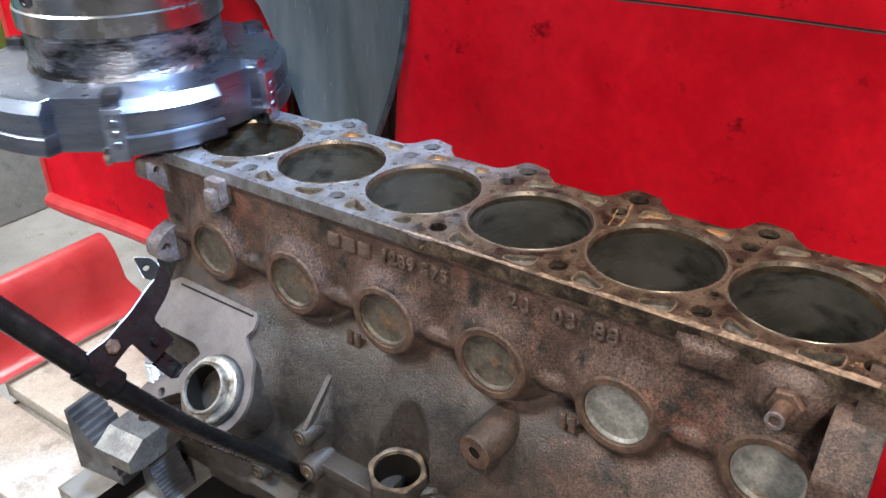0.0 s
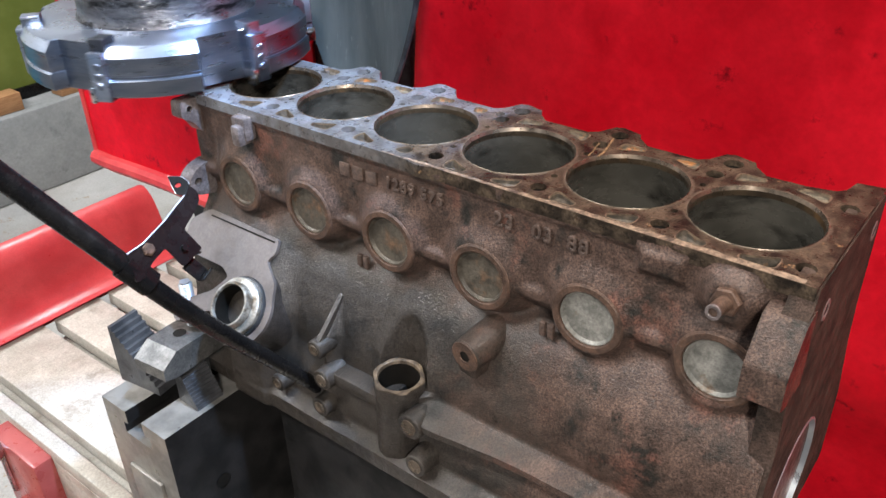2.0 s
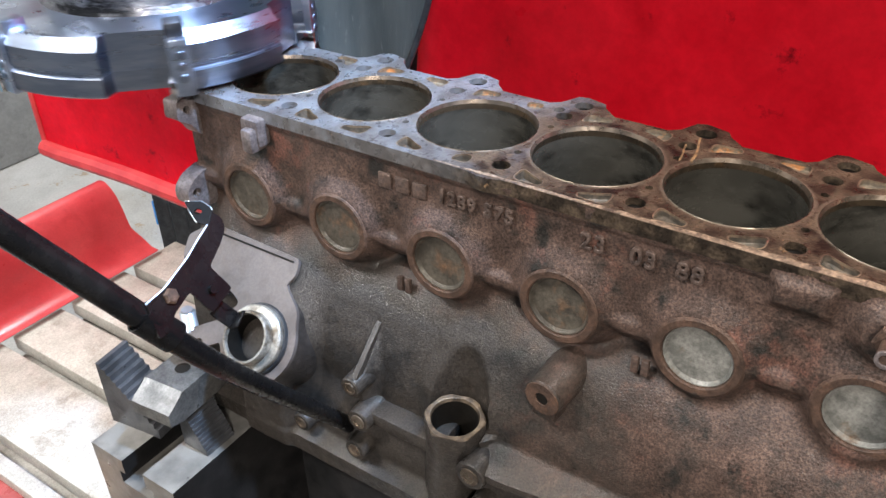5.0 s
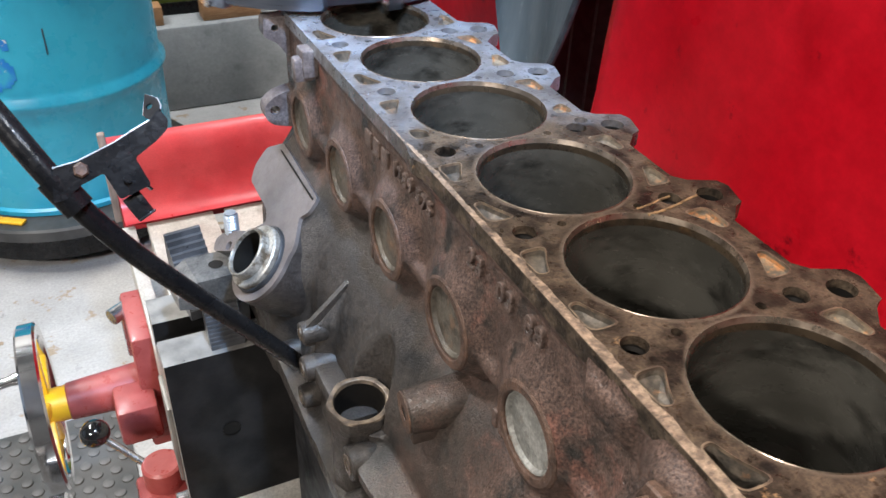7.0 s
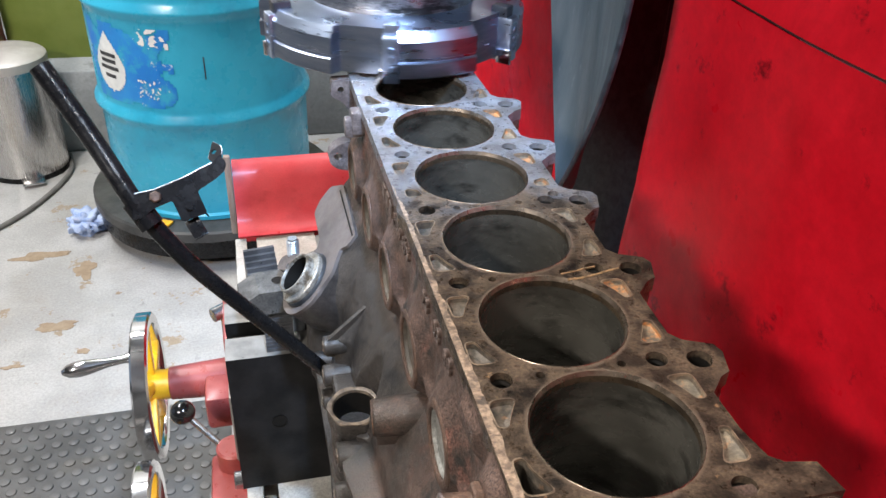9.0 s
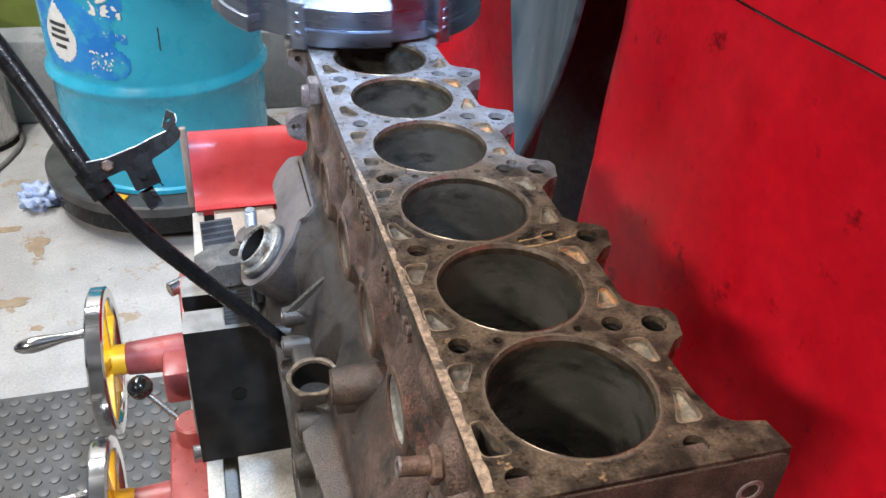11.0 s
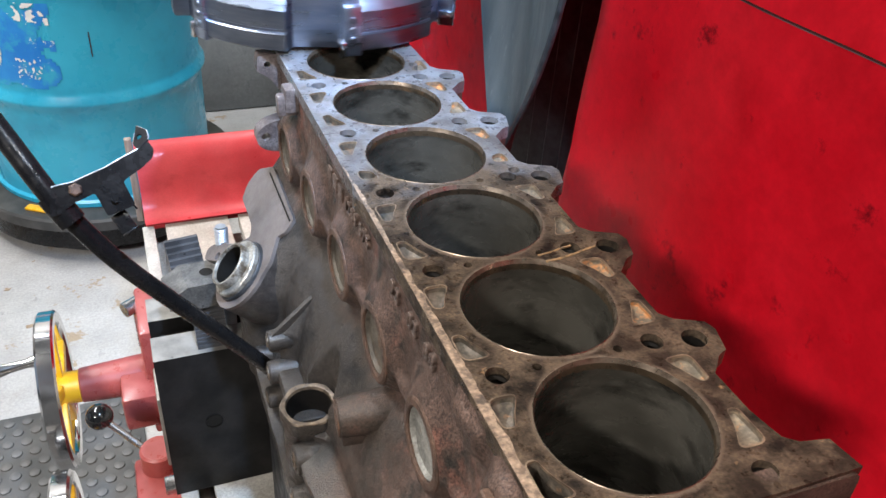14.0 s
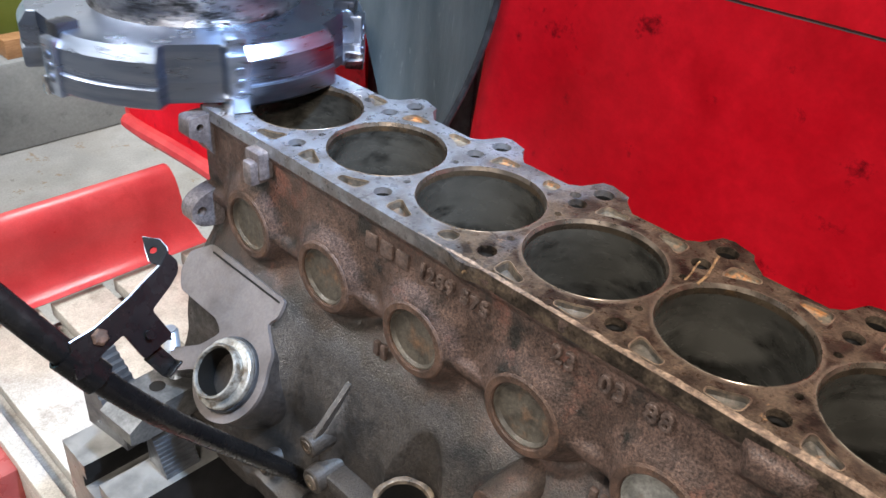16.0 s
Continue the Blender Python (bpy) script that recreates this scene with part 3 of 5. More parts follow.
def wall_h(y, z):
    """How far the casting's inlet side stands out from the bore line, at a place along it and a height."""
    # jacket wall, undercut below the plugs, then the flare into the crankcase and the sump rail
    h = 0.0600 - 0.0170 * sstep(1.066, 1.052, z)
    rail = 0.0622
    h += (rail - h) * sstep(1.134, 1.139, z)
    flare = -smax(-(0.0445 + 1.10 * (1.050 - z)), -smax(0.0700 + 0.42 * (1.028 - z), 0.05, 0.01), 0.008)
    flare = -smax(-flare, -0.0880, 0.010) + 0.014 * sstep(0.955, 0.905, z)
    flare += 0.006 * sstep(0.05, 0.30, y) * sstep(1.04, 0.95, z)
    h = smax(h, flare, 0.005)
    # narrow web between the plug bosses
    h = smax(h, 0.0655 - 1.3 * max(0.0, abs(z - 1.0750) - 0.0035), 0.004)
    # plug bosses: a flat rim, a short cone, and a hood that fades up into the wall
    for py in PLUG_Y:
        u, v = y - py, z - PLUG_Z
        d = math.hypot(u, v)
        if d < 0.06:
            soft = 0.55 if v > 0 else 1.5
            h = smax(h, PLUG_X - 0.0008 - max(0.0, d - 0.0272) * soft, 0.003)
            if d < 0.0225:
                h = min(h, 0.0605)
    # long rib on the crankcase, sump rail
    h = smax(h, 0.107 + 0.009 * sstep(0.10, 0.20, y) - 2.4 * max(0.0, abs(z - 0.945) - 0.0035), 0.006) if y < 0.205 else h
    h = smax(h, 0.121 - 2.2 * max(0.0, abs(z - 0.886) - 0.008), 0.005)
    # swelling round the filler neck and its body down to the rail
    d = abs(y - 0.232)
    h = smax(h, 0.101 - 16.0 * d * d - 0.62 * max(0.0, z - 0.982), 0.012)
    if z < 0.962:
        h = smax(h, 0.116 - 34.0 * (y - 0.226) ** 2 - 0.25 * max(0.0, 0.962 - z), 0.008)
    # pillow beside the starter end
    d = math.hypot((y - 0.02) * 0.55, z - 0.995)
    h = smax(h, 0.092 - 9 * d * d, 0.02)
    # boss that carries the stud: a flat pad in a rounded pocket, and its shoulder
    d = math.hypot(y + 0.012, z - 1.126)
    h = smax(h, 0.0705 - max(0.0, d - 0.013) * 0.9, 0.004)
    d = max(abs(y - 0.034) - 0.012, abs(z - 1.133) - 0.006)
    h = smax(h, 0.0665 - max(0.0, d) * 1.0, 0.003)
    # shelf of the pump housing, sloping out below the wall
    if y > 0.33:
        side = sstep(0.330, 0.388, y) * (1.0 - 0.5 * sstep(0.488, 0.507, y))
        shelf = 0.054 + side * max(0.0, min(0.070, 0.0150 + 0.905 * (1.0375 - z)))
        if y > 0.427:
            shelf += (0.070 - shelf) * sstep(1.010, 1.004, z) * sstep(0.427, 0.433, y)
        h = smax(h, shelf, 0.008)
    # fin with a wide fillet, carried down to the rail
    d = y - 0.310
    top = min(0.1150, 0.0800 + 1.08 * (1.0105 - z))
    if z < 1.03:
        h = smax(h, top - 0.008 - (2.2 if d < 0 else 4.0) * max(0.0, abs(d) - 0.0022), 0.008)
    # round access cut above the filler neck
    d = abs(y - 0.228)
    if d < 0.0235 and 0.9665 < z < 1.03:
        h = min(h, 0.1010 - math.sqrt(0.0235 ** 2 - d * d))
    if d < 0.0212 and 0.90 < z <= 0.9665:
        h = min(h, 0.1010 - math.sqrt(0.0212 ** 2 - d * d))
    h += (0.0623 - h) * sstep(1.1425, 1.1490, z)
    h += 0.0006 * noise.noise(Vector((y * 60, z * 60, 1.0))) + 0.0003 * noise.noise(Vector((y * 190, z * 190, 4.0)))
    return h


def engine_block():
    eb = thing("engine_block", "brown rusty cast-iron six-cylinder engine block with open bores", "engine block")
    # deck
    bm = bmesh.new()
    plate(bm, deck_outline(), [h for h, _ in HOLES], DECK - 0.010, DECK, bottom=False, hole_walls=True)
    part("deck", bm, M_DECK, eb, "flat oily deck face with bolt holes and water passages", angle=30)
    # crust of old gasket along the edge
    bm = bmesh.new()
    inner = [(-0.0592 + 0.0022 * sstep(0.20, 0.02, y) - 0.0028 * sstep(0.22, 0.27, y) - 0.0016 * noise.noise(Vector((0, 90 * y, 2))) - 0.0008 * noise.noise(Vector((0, 330 * y, 5))), y) for y in [-0.050 + 0.0020 * k for k in range(160)]]
    inner = [(max(x, -0.0617), y) for x, y in inner]
    outer = [(-0.0622, y) for _, y in inner]
    plate(bm, outer + list(reversed(inner)), [], DECK - 0.0004, DECK + 0.0003)
    part("gasket_crust", bm, M_CRUST, eb, "tan crust of old gasket along the edge")
    # golden traces of old sealant by the fourth web
    for pts, w in (([(0.0230, 0.1270), (0.0330, 0.1275), (0.0410, 0.1290), (0.0520, 0.1318), (0.0600, 0.1335)], 0.0008), ([(0.0210, 0.1340), (0.0300, 0.1350), (0.0385, 0.1372), (0.0455, 0.1382)], 0.0006)):
        mid = spline([(x, y, 0) for x, y in pts], 6)
        wob = [w * (0.75 + 0.9 * abs(noise.noise(Vector((p.x * 420, p.y * 420, 3))))) for p in mid]
        bm = bmesh.new()
        plate(bm, [(p.x, p.y + q) for p, q in zip(mid, wob)] + [(p.x, p.y - q) for p, q in reversed(list(zip(mid, wob)))], [], DECK - 0.0004, DECK + 0.0004)
        part("sealant_trace", bm, M_GOLD, eb, "golden trace of old sealant")
    # bores
    for k in range(6):
        bm = bmesh.new()
        m = Matrix.Translation((0, PITCH * k, 0))
        lathe(bm, [(0.0420, DECK - 0.0022), (0.0420, 0.99), (0.0425, 0.985), (0.046, 0.975)], 72, m)
        b = part("cylinder_bore", bm, M_BORE, eb, "dark glazed cylinder bore wall")
        bm = bmesh.new()
        lathe(bm, [(0.04194, DECK - 0.0022), (0.04194, DECK - 0.0060), (0.04199, DECK - 0.0064)], 72, m)
        part("bore_ridge", bm, M_RIDGE, b, "brown carbon ridge at the top of the bore")
        bm = bmesh.new()
        lathe(bm, [(0.0434, DECK + 0.0002), (0.0431, DECK + 0.0006), (0.0420, DECK - 0.0022)], 72, m)
        part("bore_chamfer", bm, M_CHAMFER, b, "bright chamfer ring of the bore")
    # passages and holes below the deck
    for lp, kind in HOLES:
        if kind in ("bore", "water"):
            continue
        bm = bmesh.new()
        n = len(lp)
        dep = {"bolt": 0.05, "tab": 0.034, "small": 0.03}[kind]
        cx, cy = sum(p[0] for p in lp) / n, sum(p[1] for p in lp) / n
        top = [bm.verts.new((cx + (x - cx) * 0.96, cy + (y - cy) * 0.96, DECK - 0.0045)) for x, y in lp]
        bot = [bm.verts.new((cx + (x - cx) * 0.90, cy + (y - cy) * 0.90, DECK - dep)) for x, y in lp]
        for j in range(n):
            bm.faces.new((top[j], top[(j + 1) % n], bot[(j + 1) % n], bot[j]))
        bm.faces.new(bot)
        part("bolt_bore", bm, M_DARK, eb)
    rnd = random.Random(7)
    for lp, kind in HOLES:
        if kind != "water":
            continue
        bm = bmesh.new()
        n = len(lp)
        cy = sum(p[1] for p in lp) / n
        sx = 1 if lp[0][0] > 0 else -1
        dep = 0.0028 if sx > 0 else (0.0035 if rnd.random() < 0.5 else 0.0055)
        if abs(cy + 0.02) < 0.02 and sx < 0:
            dep = 0.05
        cx = sum(p[0] for p in lp) / n
        top = [bm.verts.new((cx + (x - cx) * 0.965, cy + (y - cy) * 0.975, DECK - 0.0012)) for x, y in lp]
        bot = [bm.verts.new((cx + (x - cx) * 0.93, cy + (y - cy) * 0.95, DECK - dep - 0.0006 * rnd.random())) for x, y in lp]
        for j in range(n):
            bm.faces.new((top[j], top[(j + 1) % n], bot[(j + 1) % n], bot[j]))
        cx = sum(p[0] for p in lp) / n
        mid = bm.verts.new((cx, cy, DECK - dep - 0.002))
        for j in range(n):
            bm.faces.new((bot[j], bot[(j + 1) % n], mid))
        lip0 = [bm.verts.new((cx + (x - cx) * 0.99, cy + (y - cy) * 0.99, DECK + 0.0003)) for x, y in lp]
        lip1 = [bm.verts.new((cx + (x - cx) * 1.10, cy + (y - cy) * 1.07, DECK + 0.0002)) for x, y in lp]
        for j in range(n):
            bm.faces.new((lip0[j], lip0[(j + 1) % n], lip1[(j + 1) % n], lip1[j])).material_index = 1
            bm.faces.new((lip0[j], lip0[(j + 1) % n], top[(j + 1) % n], top[j])).material_index = 1
        part("water_passage", bm, [M_SILT if sx > 0 else M_SILT_DARK, M_LIP], eb, "water passage with tan scale and rust" if sx > 0 else "grey silted water passage")
    # black threads in the bolt holes, the hole's shade put into their colour
    for x, y in [(-0.0448, yy) for yy in [-0.0455] + BOLT_Y] + [(0.044, yy) for yy in [-0.0455] + BOLT_Y]:
        bm = bmesh.new()
        lathe(bm, [(0.0060, DECK - 0.0055), (0.0051, DECK - 0.0075), (0.0055, DECK - 0.0090), (0.0050, DECK - 0.0105), (0.0054, DECK - 0.0120), (0.0050, DECK - 0.0135), (0.0053, DECK - 0.0150), (0.0050, DECK - 0.018)], 18, Matrix.Translation((x, y, 0)))
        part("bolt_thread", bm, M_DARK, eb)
    # casting: inlet side as a relief
    bm = bmesh.new()
    ny, nz = 282, 140
    z0, z1 = 0.876, DECK - 0.0006
    grid = [[bm.verts.new((-wall_h(YN + (YF - YN) * i / ny, z0 + (z1 - z0) * j / nz), YN + (YF - YN) * i / ny, z0 + (z1 - z0) * j / nz)) for j in range(nz + 1)] for i in range(ny + 1)]
    for i in range(ny):
        for j in range(nz):
            bm.faces.new((grid[i][j], grid[i + 1][j], grid[i + 1][j + 1], grid[i][j + 1]))
    # exhaust side and ends close the casting
    right = [[bm.verts.new((0.0600 + 0.055 * sstep(1.03, 0.93, z), y, z)) for z in [z0 + (z1 - z0) * j / 24 for j in range(25)]] for y in (YN, 0.25, YF)]
    for a, b in zip(right, right[1:]):
        for j in range(24):
            bm.faces.new((a[j], a[j + 1], b[j + 1], b[j]))
    for col, rc in ((grid[0], right[0]), (grid[-1], right[-1])):
        bm.faces.new(col + list(reversed(rc)))
    part("casting", bm, M_CASTING, eb, "rough brown cast-iron side wall", angle=50)
    # tabs along the exhaust side: bodies below the deck
    for y in BOLT_Y:
        bm = bmesh.new()
        out = rounded([(0.055, y + 0.018), (0.066, y + 0.0125), (0.081, y + 0.0055), (0.083, y - 0.001), (0.078, y - 0.0165), (0.071, y - 0.0195), (0.055, y - 0.029)], 0.003, 2)
        plate(bm, out, [circle(0.0675, y - 0.0045, 0.0072, 18)], DECK - 0.026, DECK - 0.0104)
        part("head_bolt_tab", bm, M_IRON, eb)
    # flange at the gearbox end, with ears
    bm = bmesh.new()
    out = [(-0.0605, 1.1475), (-0.064, 1.136), (-0.073, 1.131), (-0.084, 1.118), (-0.084, 1.090), (-0.076, 1.074), (-0.074, 1.03), (-0.088, 0.98), (-0.104, 0.93), (-0.118, 0.90), (-0.118, 0.877), (0.122, 0.877), (0.122, 0.95), (0.096, 1.02), (0.0885, 1.06), (0.0885, 1.1475)]
    m = Matrix(((1, 0, 0, 0), (0, 0, 1, 0), (0, 1, 0, 0), (0, 0, 0, 1)))
    plate(bm, rounded(out, 0.006, 3), [circle(0.0, 0.945, 0.052, 40)], YN - 0.0035, YN + 0.012, m)
    part("gearbox_flange", bm, M_END, eb)
    bm = bmesh.new()
    plate(bm, rounded([(-0.058, 1.134), (-0.0745, 1.1315), (-0.0945, 1.107), (-0.0960, 1.084), (-0.086, 1.080), (-0.058, 1.080)], 0.002, 2), [], YN - 0.0045, YN + 0.021, m)
    part("starter_ear", bm, M_IRON, eb)
    bm = bmesh.new()
    lathe(bm, [(0.0535, 0.0), (0.0535, 0.0032), (0.0515, 0.0036), (0.0500, -0.024), (0.046, -0.026)], 40, Matrix.Translation((0, YN - 0.0005, 0.945)) @ basis((0, -1, 0)))
    lathe(bm, [(0.046, -0.026), (0.0, -0.027)], 40, Matrix.Translation((0, YN - 0.0005, 0.945)) @ basis((0, -1, 0)))
    part("crank_seal_bore", bm, M_ZINC, eb, "pale crankshaft seal opening")
    for x, z in ((0.072, 1.125), (-0.03, 1.118)):
        bm = bmesh.new()
        ring_mesh(bm, 0.0075, 0.0045, 0.001, Matrix.Translation((x, YN - 0.0030, z)) @ basis((0, -1, 0)), 18, 0.0005)
        part("flange_hole", bm, M_LUG, eb)
    # ears at the timing end
    bm = bmesh.new()
    plate(bm, rounded([(-0.052, 1.1460), (-0.0800, 1.1460), (-0.0815, 1.131), (-0.070, 1.124), (-0.062, 1.112), (-0.052, 1.108)], 0.003, 3), [circle(-0.0715, 1.1370, 0.0032, 12)], YF - 0.013, YF + 0.002, m)
    part("timing_ear", bm, M_LUG, eb)
    bm = bmesh.new()
    ear = rounded([(-0.056, 1.046), (-0.056, 1.083), (-0.076, 1.078), (-0.0855, 1.070), (-0.0855, 1.058), (-0.078, 1.051)], 0.007, 4)
    plate(bm, ear, [circle(-0.0765, 1.065, 0.0042, 14)], YF - 0.012, YF + 0.004, m)
    part("timing_ear", bm, M_LUG, eb)
    bm = bmesh.new()
    box(bm, (-0.0715, 0.419, 1.122), (-0.056, 0.437, 1.1440), 0.0025)
    box(bm, (-0.0775, 0.421, 1.119), (-0.060, 0.432, 1.138), 0.0025)
    part("side_lug", bm, M_LUG, eb)
    # core plugs
    for i, py in enumerate(PLUG_Y):
        bm = bmesh.new()
        m = Matrix.Translation((0.0058 - PLUG_X, py, PLUG_Z)) @ basis((-1, 0, 0))
        lathe(bm, [(0.0, 0.0014), (0.012, 0.0012), (0.0188, 0.0018), (0.0203, 0.0040), (0.0210, 0.0042), (0.0214, 0.001)], 40, m)
        pl = part("core_plug", bm, M_PLUG_BRIGHT if i < 2 else M_PLUG, eb, "clean dished zinc core plug" if i < 2 else "dull dished core plug with rust spots")
        bm = bmesh.new()
        lathe(bm, [(0.0212, 0.0), (0.0214, 0.0052), (0.0222, 0.0060), (0.0262, 0.0060), (0.0276, 0.0050), (0.0286, 0.0)], 44, m)
        part("plug_rim", bm, M_RUST, pl, "rusty machined rim")
    # filler neck with a hexagonal-cornered mouth
    n = Vector((-0.04, -0.06, 1.0)).normalized()
    c = Vector((-0.1010, 0.2280, 0.9735))
    bm = bmesh.new()
    m = Matrix.Translation(c) @ basis(n)

    def mouth(a, r, z):
        return min(r, 0.0205 / max(0.2, abs(math.cos((a - 0.4) % (math.pi / 3) - math.pi / 6))) ) if r > 0.019 else r

    lathe(bm, [(0.0176, -0.04), (0.0176, -0.001), (0.0180, 0.0), (0.0215, 0.0), (0.0225, -0.0015), (0.0225, -0.012), (0.0205, -0.018), (0.0215, -0.085)], 48, m, mouth)
    neck = part("filler_neck", bm, M_CASTING, eb, "short oil filler neck")
    bm = bmesh.new()
    lathe(bm, [(0.0172, -0.0020), (0.0178, 0.0010), (0.0182, 0.0012), (0.0214, 0.0012), (0.0224, 0.0)], 48, m, mouth)
    part("mouth_face", bm, M_LIP, neck, "rust-orange machined mouth face")
    # black liner paints the shade inside the neck
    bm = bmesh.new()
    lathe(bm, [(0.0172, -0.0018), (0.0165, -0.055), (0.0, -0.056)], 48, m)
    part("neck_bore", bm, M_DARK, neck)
    # bolt boss on the crankcase
    a, b = Vector((-0.0955, 0.1640, 1.0205)), Vector((-0.050, 0.1590, 1.0230))
    bm = bmesh.new()
    rod(bm, a, b, 0.0135, 24, 0.0165, 0.001)
    mm = Matrix.Translation(a) @ basis(b - a)
    box(bm, (-0.009, -0.020, 0.001), (0.009, 0.0, 0.03), 0.002, mm)
    bs = part("bolt_boss", bm, M_CASTING, eb)
    bm = bmesh.new()
    rod(bm, a + (a - b).normalized() * 0.0004, b, 0.0045, 16)
    part("boss_hole", bm, M_DARK, bs)
    bm = bmesh.new()
    ring_mesh(bm, 0.0128, 0.0048, 0.0010, Matrix.Translation(a) @ basis(a - b), 24, 0.0003)
    part("boss_face", bm, M_RUST, bs, "brown machined face of the boss")
    # fin and the small bosses by the dipstick foot
    bm = bmesh.new()
    fin = Matrix.Translation((0, 0.310, 0)) @ Matrix(((1, 0, 0, 0), (0, 0, 1, 0), (0, 1, 0, 0), (0, 0, 0, 1)))
    plate(bm, [(-0.060, 1.018), (-0.080, 1.010), (-0.1145, 0.978), (-0.1145, 0.962), (-0.060, 0.95)], [], -0.0022, 0.0022, fin)
    part("fin", bm, M_CASTING, eb)
    for p, r in (((-0.1165, 0.312, 0.9715), 0.0085), ((-0.1185, 0.305, 0.9425), 0.0100), ((-0.1200, 0.310, 0.9100), 0.0095), ((-0.1185, 0.205, 0.9430), 0.0120), ((-0.1230, 0.1970, 0.9080), 0.0105), ((-0.1215, 0.364, 0.9120), 0.0085)):
        p = Vector(p)
        bm = bmesh.new()
        rod(bm, p, p + Vector((0.055, 0.0, 0.0)), r, 22, r * 1.35, 0.001)
        b = part("rail_boss", bm, M_CASTING, eb)
        bm = bmesh.new()
        ring_mesh(bm, r * 0.62, r * 0.36, 0.0008, Matrix.Translation(p) @ basis((-1, 0, 0)), 18, 0.0002)
        lathe(bm, [(r * 0.36, 0.0003), (0, 0.0003)], 18, Matrix.Translation(p) @ basis((-1, 0, 0)))
        part("boss_thread", bm, M_CHAMFER, b)
    bm = bmesh.new()
    box(bm, (-0.112, 0.235, 0.936), (-0.07, 0.300, 0.950), 0.004)
    part("rail_web", bm, M_CASTING, eb)
    # pump housing: one flat face that slopes out from the wall, down to the tube stub
    n = Vector((-0.74, 0.0, 0.67)).normalized()
    d = Vector((-0.67, 0.0, -0.74)).normalized()
    fm = Matrix((Vector((0, 1, 0)), d, n)).transposed().to_4x4()
    fm.translation = Vector((-0.0735, 0.001, 1.0375))
    arc = [(0.398 + 0.0365 * math.cos(t), 0.0725 + 0.0365 * math.sin(t)) for t in [math.radians(a) for a in range(215, 20, -12)]]
    face = [(0.486, 0.000), (0.388, 0.002), (0.386, 0.016), (0.392, 0.024), (0.372, 0.040)] + arc + [(0.448, 0.098), (0.468, 0.112), (0.478, 0.104), (0.470, 0.090), (0.440, 0.070), (0.428, 0.052), (0.440, 0.046), (0.492, 0.046), (0.504, 0.034), (0.506, 0.016)]
    face = rounded(face, 0.004, 2)
    bm = bmesh.new()
    plate(bm, face, [], -0.050, -0.0035, fm)
    part("pump_housing", bm, M_IRON_OIL, eb)
    bm = bmesh.new()
    plate(bm, face, [circle(0.398, 0.0725, 0.019, 36), circle(0.452, 0.095, 0.0042, 14)], -0.0035, 0.0, fm)
    part("housing_face", bm, M_IRON_GREY, eb, "grey machined sealing face")
    bm = bmesh.new()
    box(bm, (0.392, 0.0050, -0.0005), (0.482, 0.0066, 0.0004), 0.0, fm)
    part("joint_line", bm, M_DARK, eb)
    m = fm @ Matrix.Translation((0.398, 0.0725, 0.0))
    bm = bmesh.new()
    lathe(bm, [(0.0365, -0.0036), (0.0350, -0.03), (0.030, -0.075)], 40, m)
    part("pump_housing", bm, M_IRON_OIL, eb)
    bm = bmesh.new()
    lathe(bm, [(0.0180, -0.03), (0.0182, 0.0150), (0.0188, 0.0162), (0.0204, 0.0162), (0.0212, 0.0150), (0.0212, 0.0088)], 48, m)
    ring = part("tube_ring", bm, M_RING, eb, "worn steel tube stub with a collar")
    bm = bmesh.new()
    lathe(bm, [(0.0212, 0.0086), (0.0262, 0.0080), (0.0272, 0.0068), (0.0272, 0.0030)], 48, m)
    part("collar", bm, M_RING, ring)
    bm = bmesh.new()
    lathe(bm, [(0.0270, 0.0032), (0.0285, 0.0030), (0.0292, 0.0018), (0.0294, -0.001)], 48, m)
    part("seal", bm, M_BLACKSEAL, ring, "black rubber seal")
    bm = bmesh.new()
    lathe(bm, [(0.0170, -0.034), (0.012, -0.036), (0.007, -0.030), (0.0, -0.028)], 32, m)
    part("tube_inside", bm, M_HUB_CAST, ring)
    # black liner paints the shade inside the tube stub
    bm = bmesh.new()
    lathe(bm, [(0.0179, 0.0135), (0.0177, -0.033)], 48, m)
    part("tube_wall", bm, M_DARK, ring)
    # bolt in the knock boss
    bm = bmesh.new()
    d = Vector((-1, 0.06, 0.10)).normalized()
    a = Vector((-0.0705, -0.0125, 1.129))
    rod(bm, a, a + 0.0055 * d, 0.0095, 6, None, 0.001)
    rod(bm, a, a + 0.020 * d, 0.0050, 20, 0.0048, 0.0006)
    bt = part("side_bolt", bm, M_RUST, eb, "rusty stud with a hexagon nut")
    bm = bmesh.new()
    ring_mesh(bm, 0.0050, 0.0028, 0.0015, Matrix.Translation(a + 0.0195 * d) @ basis(d), 18, 0.0003)
    part("stud_end", bm, M_LUG, bt)
    # raised casting marks: three plain shapes, then the numbers
    for j in range(3):
        y = 0.316 - 0.0145 * j
        bm = bmesh.new()
        box(bm, (-0.0618, y - 0.0115, 1.1165), (-0.0590, y, 1.1285), 0.0012)
        part("raised_mark", bm, M_MARK, eb)

    def cast_text(txt, y, z, size):
        cu = bpy.data.curves.new("cast_number", "FONT")
        cu.body, cu.size, cu.extrude, cu.bevel_depth, cu.align_x = txt, size, 0.0016, 0.0005, "LEFT"
        cu.space_character = 1.15
        tmp = bpy.data.objects.new("cast_number", cu)
        me = bpy.data.meshes.new_from_object(tmp)
        bpy.data.objects.remove(tmp)
        ob = new("cast_number", me)
        me.materials.append(M_MARK)
        ob.matrix_world = Matrix(((0, 0, -1, -0.0604), (-1, 0, 0, y), (0, 1, 0, z), (0, 0, 0, 1)))
        ob.parent = eb

